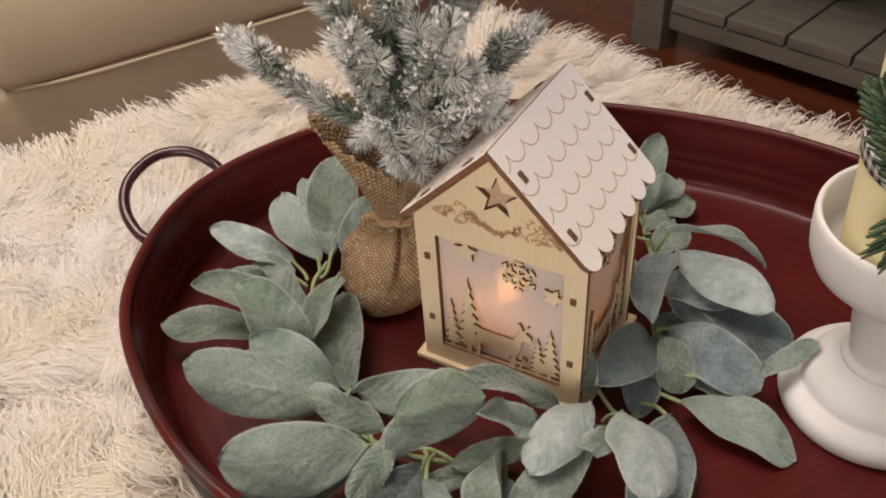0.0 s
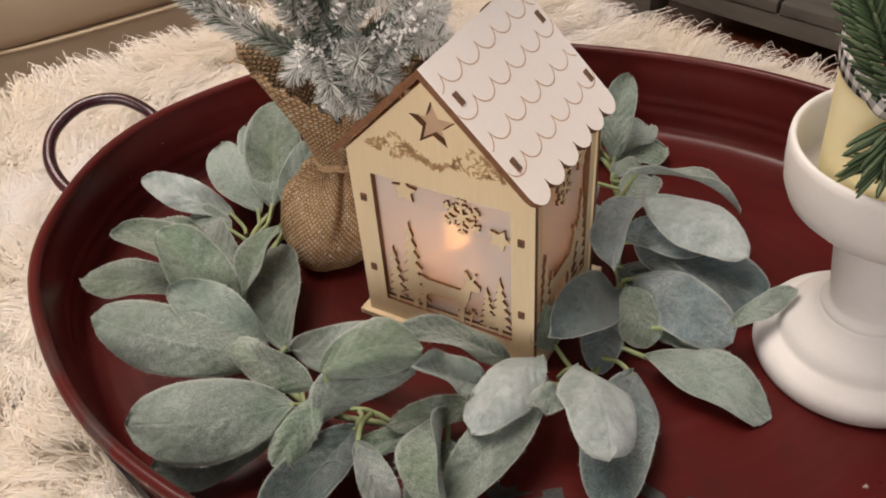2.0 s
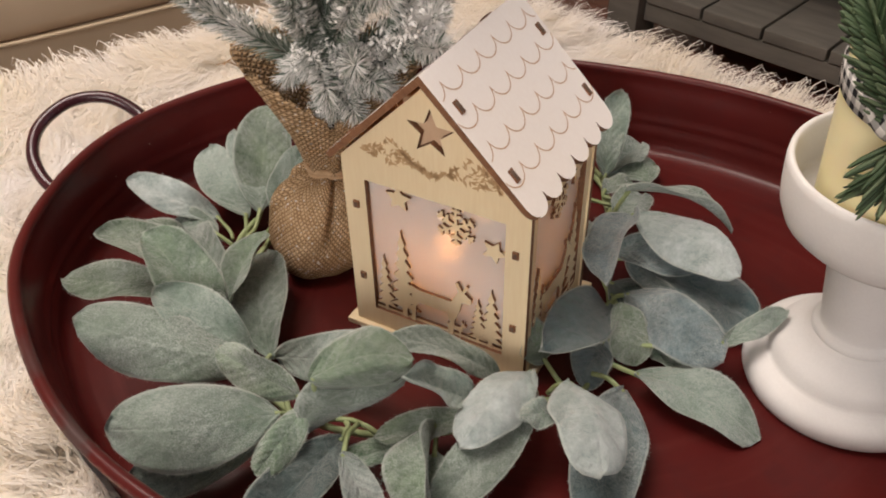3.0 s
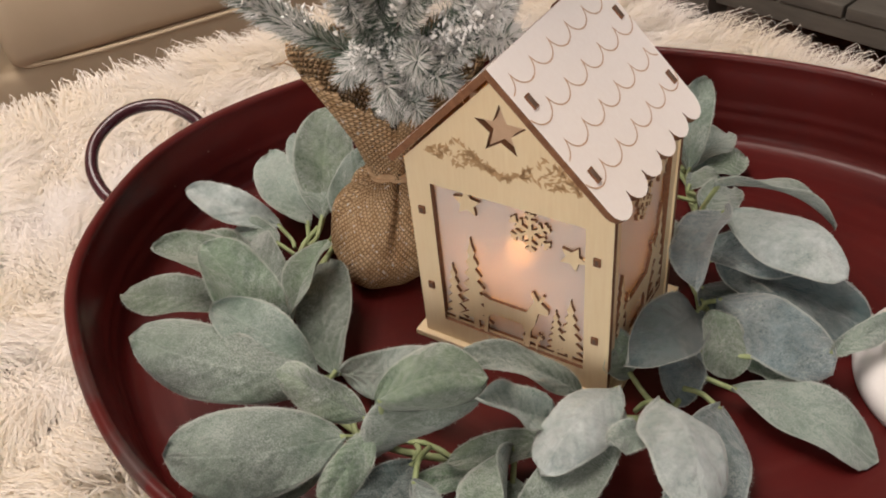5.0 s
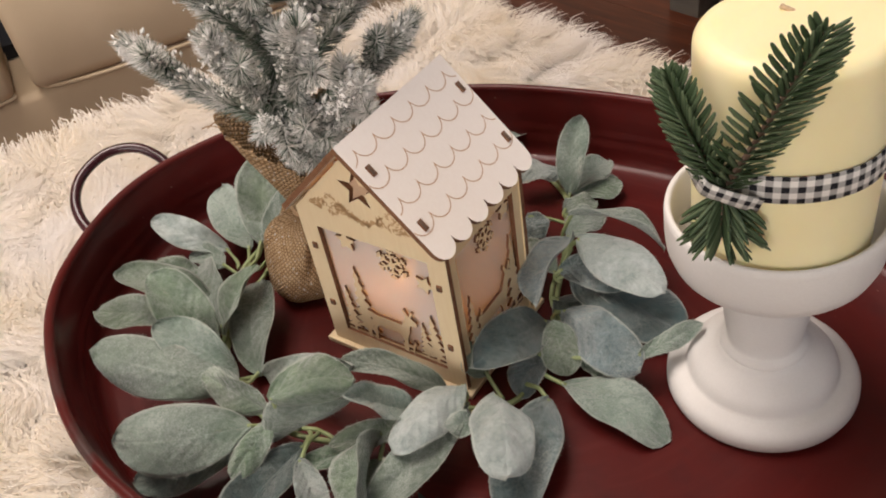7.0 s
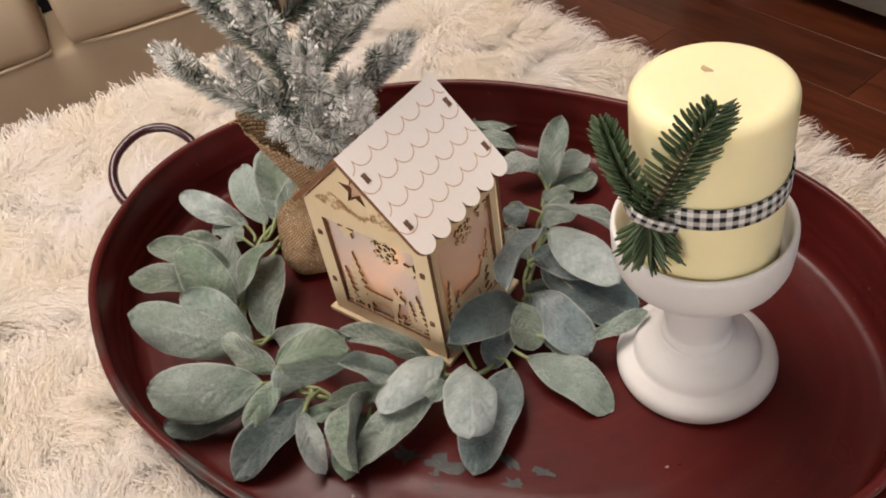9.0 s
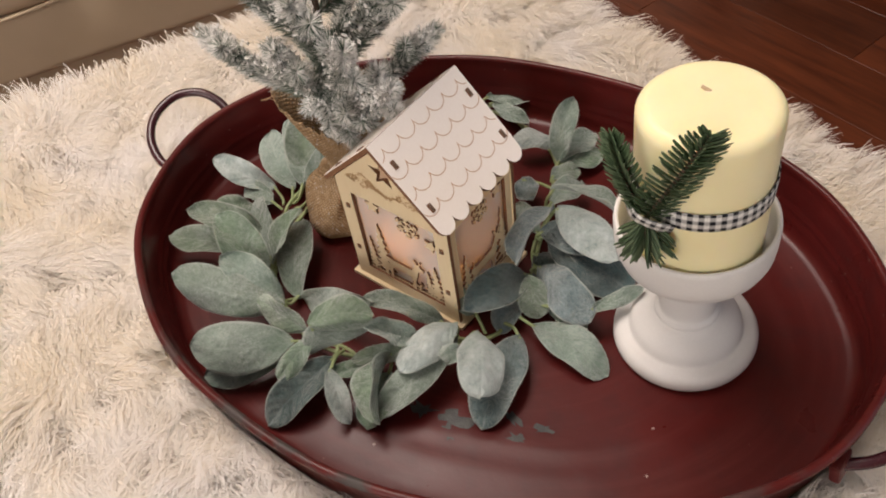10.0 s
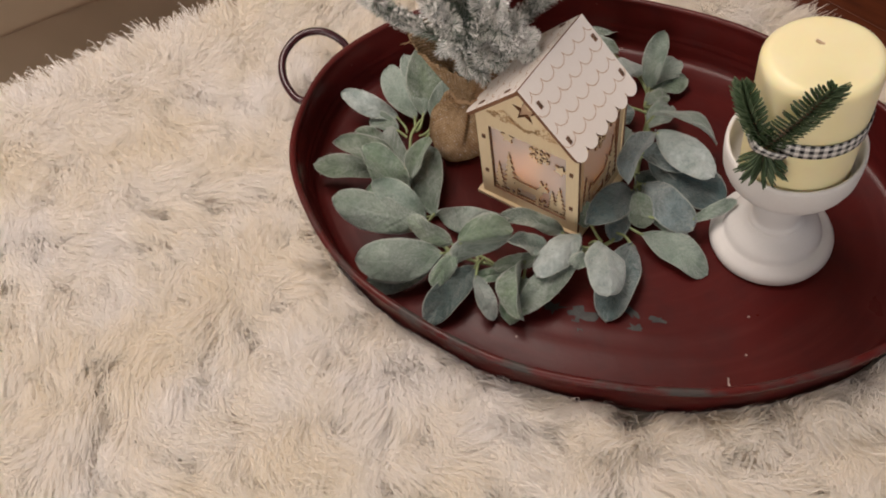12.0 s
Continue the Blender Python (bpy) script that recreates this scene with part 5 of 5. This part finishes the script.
RING = smooth_line([(-0.071, 0.374, 0.466), (-0.082, 0.335, 0.467), (-0.079, 0.303, 0.470), (-0.060, 0.272, 0.468), (-0.036, 0.250, 0.470), (-0.006, 0.240, 0.472), (0.024, 0.242, 0.472), (0.056, 0.256, 0.470), (0.082, 0.270, 0.466), (0.097, 0.297, 0.468), (0.100, 0.335, 0.470), (0.106, 0.376, 0.470), (0.108, 0.418, 0.466), (0.090, 0.455, 0.465), (0.050, 0.483, 0.465), (0.005, 0.480, 0.465), (-0.035, 0.455, 0.465), (-0.060, 0.415, 0.465), (-0.071, 0.374, 0.466)], 6)


def wreath():
    w = thing("leaf_wreath", Matrix.Translation(WO), "wreath of felted sage-green lamb's ear leaves round the lantern", "wreath")
    line = [p - WO - Vector((0, 0, 0.006)) for p in RING[:-1]]
    piece("ring_stem", *tube(line, 0.0015, 8, True), M["stem"], w, "green wrapped wire stem", smooth=True)
    shift = [p + Vector((0.003 * math.sin(i * 0.7), 0.003 * math.cos(i * 0.9), 0.003 + 0.001 * math.sin(i))) for i, p in enumerate(line)]
    piece("ring_stem", *tube(shift, 0.0012, 8, True), M["stem"], w, "green wrapped wire stem", smooth=True)

    def leaf(base, tip, width, roll=20, bend=0.10, cup=0.18, tone="pale", twist=None, face=None, fold=0.0, bow=0.0, curl=0.0, tuck=0.0):
        """roll or face: how its upper side is turned; cup: edges up; fold: bent up along the midrib; bow: sideways sickle; curl: tip turned down; tuck: one edge rolled under."""
        base, tip = Vector(base), Vector(tip)
        rg = random.Random(int(abs(base.x * 31 + tip.y * 57 + tip.z * 91) * 1e5))
        ax = tip - base
        L = ax.length
        ax.normalize()
        up = (Vector((0, 0, 1)) - ax * ax.z).normalized()
        sd = ax.cross(up)
        if sd.y > 0:
            sd = -sd
        r = radians(roll)
        if face is not None:
            up = (Vector(face) - ax * ax.dot(Vector(face))).normalized()
            sd, r = ax.cross(up), 0.0
        nu, nv = 22, 14
        vs, uv, fs = [], [], []
        ph = rg.uniform(0, 6)
        twist = rg.uniform(-34, 34) * (0.5 if face is not None else 1) if twist is None else twist
        cup += rg.uniform(-0.12, 0.22) * (0.5 if face is not None else 1)
        lean = bow if face is not None else rg.uniform(-0.06, 0.06) * L
        for shell in (0, 1):
            for i in range(nu + 1):
                t = i / nu
                prof = max(0, 1 - ((0.54 - t) / 0.54) ** 2.2) ** 0.7 if t < 0.54 else max(0, 1 - ((t - 0.54) / 0.46) ** 2.5) ** 0.6
                half = width * 0.425 * max(prof, 0.07 if t < 0.5 else 0.02)
                rr = r + radians(twist) * (t - 0.5)
                nn = up * math.cos(rr) + sd * math.sin(rr)
                cr = ax.cross(nn)
                arch = bend * L * math.sin(math.pi * t)
                for j in range(nv + 1):
                    s = 2 * j / nv - 1
                    e = half * (1 + 0.03 * math.sin(9 * t + ph) * abs(s))
                    over = max(0.0, s * (1 if tuck > 0 else -1) - 0.35) / 0.65
                    lift = arch + cup * half * (abs(s) ** 1.5) + fold * half * (math.sqrt(s * s + 0.012) - 0.11) + 0.0019 * math.sin(9 * t + 2.4 * s + ph) * abs(s) - (0.07 + curl) * L * max(0, t - 0.6) ** 2 / 0.16 * (1 if ph > 2 or curl else -0.4) - 0.0003 * math.exp(-(s * 6) ** 2) * (1 - 0.6 * t)
                    lift -= abs(tuck) * half * over ** 1.6
                    aside = e * s * (1 - 0.12 * abs(fold)) - math.copysign(abs(tuck) * 0.42 * half * over ** 2, tuck) * (1 if tuck else 0)
                    p = base + ax * (L * t) + cr * (aside + lean * math.sin(math.pi * t)) + nn * (lift - shell * 0.0011 * (1 - 0.8 * abs(s) ** 3))
                    p.z = max(p.z, TRAY_Z + 0.0012 - shell * 0.0006)
                    vs.append(p - WO)
                    uv.append((t, j / nv))
        one = (nu + 1) * (nv + 1)
        for shell in (0, 1):
            for i in range(nu):
                for j in range(nv):
                    q = [shell * one + e for e in (i * (nv + 1) + j, (i + 1) * (nv + 1) + j, (i + 1) * (nv + 1) + j + 1, i * (nv + 1) + j + 1)]
                    fs.append(tuple(q) if shell else tuple(q[::-1]))
        edge = [i * (nv + 1) for i in range(nu + 1)], [i * (nv + 1) + nv for i in range(nu + 1)]
        for k, col in enumerate(edge):
            for i in range(nu):
                q = (col[i], col[i + 1], one + col[i + 1], one + col[i])
                fs.append(q if k == 0 else q[::-1])
        # down along the edge
        for h in range(230):
            i, sg = rg.uniform(0.8, nu - 0.05), rg.choice((0, 1))
            q0, q1 = vs[int(i) * (nv + 1) + sg * nv], vs[int(i + 1) * (nv + 1) + sg * nv]
            inner = vs[int(i) * (nv + 1) + nv // 2]
            p = q0.lerp(q1, i - int(i))
            o2 = (p - inner).normalized()
            al = (q1 - q0).normalized()
            tipp = p + (o2 + al * rg.uniform(-0.3, 0.9) + Vector((rg.uniform(-1, 1), rg.uniform(-1, 1), rg.uniform(-1, 1))) * 0.5) * rg.uniform(0.0003, 0.0010)
            m0 = len(vs)
            vs += [p - al * 0.00013 - o2 * 0.0002, p + al * 0.00013 - o2 * 0.0002, tipp]
            uv += [(i / nu, float(sg))] * 3
            fs.append((m0, m0 + 1, m0 + 2))
        lf = piece("leaf", vs, fs, M["leaf_" + tone], w, smooth=True, uvs=uv)
        near = min(RING, key=lambda q: (q - base).length + 0.3 * abs(q.z - base.z))
        if base.x < -0.06 and base.y > 0.36:
            near = Vector((-0.085, 0.358, 0.464)).lerp(base, 0.35)
        if (near - base).length > 0.002:
            mid = near.lerp(base, 0.5) + Vector((0, 0, -0.001)) - ax * 0.002
            end = base + ax * 0.002
            piece("leaf_stalk", *tube(smooth_line([near - WO, mid - WO, end - WO], 5), 0.0011, 7), M["stem"], lf, smooth=True)

    shoot = [Vector(q) - WO for q in ((-0.080, 0.325, 0.466), (-0.084, 0.345, 0.466), (-0.085, 0.362, 0.468), (-0.079, 0.376, 0.470))]
    piece("shoot_stem", *tube(smooth_line(shoot, 6), 0.0013, 7), M["stem"], w, smooth=True)
    # left and far-left shoots
    leaf((-0.099, 0.380, 0.468), (-0.148, 0.391, 0.487), 0.0215, 25, 0.06, 0.1, "white")
    leaf((-0.083, 0.375, 0.473), (-0.113, 0.424, 0.487), 0.0260, 10, 0.05, 0.1)
    leaf((-0.076, 0.378, 0.474), (-0.098, 0.433, 0.488), 0.0250, 10, 0.05, 0.1)
    leaf((-0.077, 0.386, 0.470), (-0.0735, 0.425, 0.512), 0.0350, 10, 0.06, 0.1, "green")
    leaf((-0.066, 0.365, 0.476), (-0.048, 0.387, 0.510), 0.0210, 20, 0.05, 0.1)
    leaf((-0.096, 0.364, 0.470), (-0.124, 0.378, 0.470), 0.0190, 10, 0.05, 0.1)
    leaf((-0.098, 0.346, 0.476), (-0.125, 0.342, 0.493), 0.0190, 10, 0.06, 0.2, "green")
    leaf((-0.085, 0.319, 0.475), (-0.134, 0.320, 0.508), 0.0270, 0, 0.06, 0.35, "green")
    leaf((-0.100, 0.313, 0.478), (-0.158, 0.320, 0.477), 0.0240, 15, 0.05, 0.15, "green")
    leaf((-0.076, 0.292, 0.478), (-0.106, 0.310, 0.516), 0.0320, 10, 0.05, 0.35, "green")
    leaf((-0.056, 0.266, 0.480), (-0.126, 0.268, 0.504), 0.0340, 32, 0.09, -0.25)
    leaf((-0.058, 0.269, 0.478), (-0.098, 0.282, 0.506), 0.0260, 30, 0.05, 0.1)
    leaf((-0.079, 0.307, 0.476), (-0.104, 0.357, 0.484), 0.0280, 8, 0.05, 0.1)
    leaf((-0.077, 0.303, 0.474), (-0.065, 0.341, 0.492), 0.0200, -18, 0.10, 0.55, "green")
    leaf((-0.055, 0.283, 0.464), (-0.065, 0.341, 0.481), 0.0290, 5, 0.06, 0.1)
    leaf((-0.040, 0.236, 0.484), (-0.102, 0.221, 0.492), 0.0380, 34, 0.08, -0.2)
    leaf((-0.050, 0.232, 0.470), (-0.098, 0.216, 0.466), 0.0240, 30, 0.05, 0.1)
    leaf((-0.033, 0.2444, 0.484), (-0.068, 0.2605, 0.4935), 0.0200, 0, 0.08, 0.0, "green", 0, (-0.20, -0.74, 0.64), 0.25)
    # front
    leaf((-0.036, 0.231, 0.476), (0.009, 0.239, 0.497), 0.0260, 0, 0.06, -0.15, "pale", 10, (0.15, -0.86, 0.48), 0.0, -0.008, 0.05, 0.35)
    leaf((-0.0265, 0.236, 0.5035), (0.0120, 0.2445, 0.5085), 0.0290, 0, 0.10, -0.05, "green", 0, (0.0, -0.30, 0.95), 0.0, -0.002, 0.05, 1.1)
    leaf((-0.055, 0.286, 0.462), (0.004, 0.256, 0.500), 0.0245, 0, 0.02, 0.05, "pale", 8, (-0.35, -0.72, 0.60), 0.0, 0.002)
    leaf((0.046, 0.271, 0.466), (0.002, 0.262, 0.501), 0.0180, 0, 0.08, 0.15, "pale", 5, (0.40, -0.15, 0.90), 0.10)
    leaf((0.036, 0.248, 0.478), (0.0115, 0.236, 0.508), 0.0185, 0, -0.06, 0.45, "pale", 14, (0.68, -0.15, 0.70), 0.2)
    leaf((0.0585, 0.2595, 0.484), (0.0295, 0.2215, 0.4870), 0.0285, 0, 0.11, -0.15, "white", 0, (-0.05, -0.10, 1.0), -0.35)
    leaf((0.0595, 0.2525, 0.479), (0.0170, 0.1985, 0.468), 0.0275, 0, 0.07, 0.10, "pale", 0, (0.25, -0.20, 0.95), 0.30, 0.0, 0.0, 0.3)
    leaf((0.0190, 0.2400, 0.474), (0.0235, 0.1900, 0.474), 0.0250, 0, 0.13, 0.35, "green", 16, (-0.66, -0.20, 0.66), 0.75)
    leaf((0.0200, 0.2300, 0.468), (0.0115, 0.1935, 0.4625), 0.0270, 0, 0.04, 0.10, "green", 0, (0.0, -0.05, 1.0), 0.1)
    leaf((-0.0150, 0.2215, 0.479), (0.0010, 0.1945, 0.4630), 0.0165, 0, 0.10, 0.15, "white", 10, (0.22, -0.45, 0.86), 0.45)
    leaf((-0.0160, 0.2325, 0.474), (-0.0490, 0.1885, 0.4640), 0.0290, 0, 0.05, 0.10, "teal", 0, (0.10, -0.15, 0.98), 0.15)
    leaf((-0.0302, 0.2385, 0.485), (-0.0470, 0.2145, 0.4740), 0.0185, 0, 0.12, -0.10, "green", -8, (0.30, -0.55, 0.78), 0.15, 0.0, 0.0, 0.45)
    leaf((0.036, 0.247, 0.470), (-0.004, 0.231, 0.475), 0.0150, 0, 0.05, 0.2, "green", 0, (0.1, -0.45, 0.88), 0.35)
    leaf((0.020, 0.238, 0.468), (-0.024, 0.222, 0.467), 0.0130, 0, 0.05, 0.2, "green", 0, (0.0, -0.3, 0.95), 0.3)
    leaf((0.073, 0.2535, 0.484), (0.0812, 0.2085, 0.4885), 0.0345, 0, 0.13, -0.20, "white", 0, (0.25, -0.08, 0.95), -0.15)
    leaf((0.068, 0.238, 0.482), (0.052, 0.230, 0.488), 0.0130, 20, 0.1, 0.2)
    leaf((0.097, 0.262, 0.470), (0.079, 0.201, 0.464), 0.0330, 5, 0.05, 0.1, "blue")
    leaf((-0.070, 0.290, 0.470), (-0.112, 0.298, 0.474), 0.0260, 10, 0.06, 0.1, "green")
    # right side
    # Dark underleaves added to fill gaps, with shade in their colour.
    leaf((0.100, 0.316, 0.466), (0.132, 0.292, 0.462), 0.0340, 4, 0.05, 0.1, "blue")
    leaf((0.092, 0.292, 0.468), (0.082, 0.268, 0.464), 0.0210, 5, 0.06, 0.2, "blue")
    leaf((0.100, 0.345, 0.472), (0.082, 0.366, 0.478), 0.0200, 5, 0.06, 0.1)
    leaf((0.103, 0.272, 0.468), (0.151, 0.244, 0.460), 0.0290, 8, 0.06, 0.1)
    leaf((0.1040, 0.3127, 0.4774), (0.1375, 0.2715, 0.4790), 0.0320, 0, 0.09, -0.20, "blue", 0, (-0.42, -0.36, 0.83), -0.1)
    leaf((0.099, 0.301, 0.482), (0.106, 0.281, 0.463), 0.0230, 0, 0.08, 0.1, "green")
    leaf((0.112, 0.293, 0.464), (0.137, 0.276, 0.462), 0.0230, 8, 0.05, 0.1, "green")
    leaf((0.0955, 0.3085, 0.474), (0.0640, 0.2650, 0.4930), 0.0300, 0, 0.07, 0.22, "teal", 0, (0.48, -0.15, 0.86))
    leaf((0.066, 0.280, 0.466), (0.056, 0.286, 0.486), 0.0190, 20, 0.05, 0.2, "green")
    leaf((0.1106, 0.3480, 0.4960), (0.0890, 0.2990, 0.4990), 0.0290, 0, 0.06, 0.1, "blue", 0, (-0.50, 0.10, 0.86), 0.35)
    leaf((0.1123, 0.3513, 0.4920), (0.1530, 0.3125, 0.4900), 0.0320, 0, 0.10, -0.15, "white", 0, (-0.22, -0.22, 0.95), -0.30)
    leaf((0.108, 0.362, 0.500), (0.158, 0.345, 0.492), 0.0230, -30, 0.10, 0.3)
    # Teal leaves whose colour stands in for shadow beside the lantern.
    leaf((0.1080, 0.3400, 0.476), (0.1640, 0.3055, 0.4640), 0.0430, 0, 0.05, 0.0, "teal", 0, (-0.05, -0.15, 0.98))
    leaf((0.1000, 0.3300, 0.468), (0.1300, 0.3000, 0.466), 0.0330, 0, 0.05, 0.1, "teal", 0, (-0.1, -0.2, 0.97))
    leaf((0.1020, 0.3420, 0.478), (0.1450, 0.3310, 0.480), 0.0280, 0, 0.06, 0.1, "blue", 0, (-0.1, -0.3, 0.95))
    leaf((0.1060, 0.3700, 0.476), (0.1260, 0.3960, 0.474), 0.0220, 0, 0.06, 0.1, "pale", 0, (0.1, -0.2, 0.97))
    leaf((0.1384, 0.2785, 0.479), (0.1700, 0.2940, 0.4860), 0.0120, 0, -0.04, 0.1, "pale", 0, (0.1, -0.35, 0.93), -0.2)
    leaf((0.108, 0.418, 0.468), (0.117, 0.447, 0.506), 0.0210, 5, 0.05, 0.15)
    leaf((0.110, 0.419, 0.465), (0.140, 0.432, 0.467), 0.0210, 10, 0.06, 0.1, "green")
    leaf((0.110, 0.424, 0.467), (0.133, 0.449, 0.472), 0.0230, 5, 0.06, 0.1)
    leaf((0.104, 0.436, 0.472), (0.074, 0.430, 0.480), 0.0210, 12, 0.10, -0.2, "white")
    leaf((0.046, 0.486, 0.472), (0.086, 0.487, 0.470), 0.0160, 12, 0.08, 0.1)
    leaf((0.051, 0.482, 0.470), (0.082, 0.459, 0.470), 0.0160, 8, 0.08, 0.1)
    leaf((0.083, 0.397, 0.472), (0.092, 0.380, 0.468), 0.0200, 10, 0.06, 0.1, "blue")
    leaf((0.104, 0.400, 0.472), (0.124, 0.412, 0.468), 0.0180, 8, 0.06, 0.1, "green")


frosted_tree()
wreath()
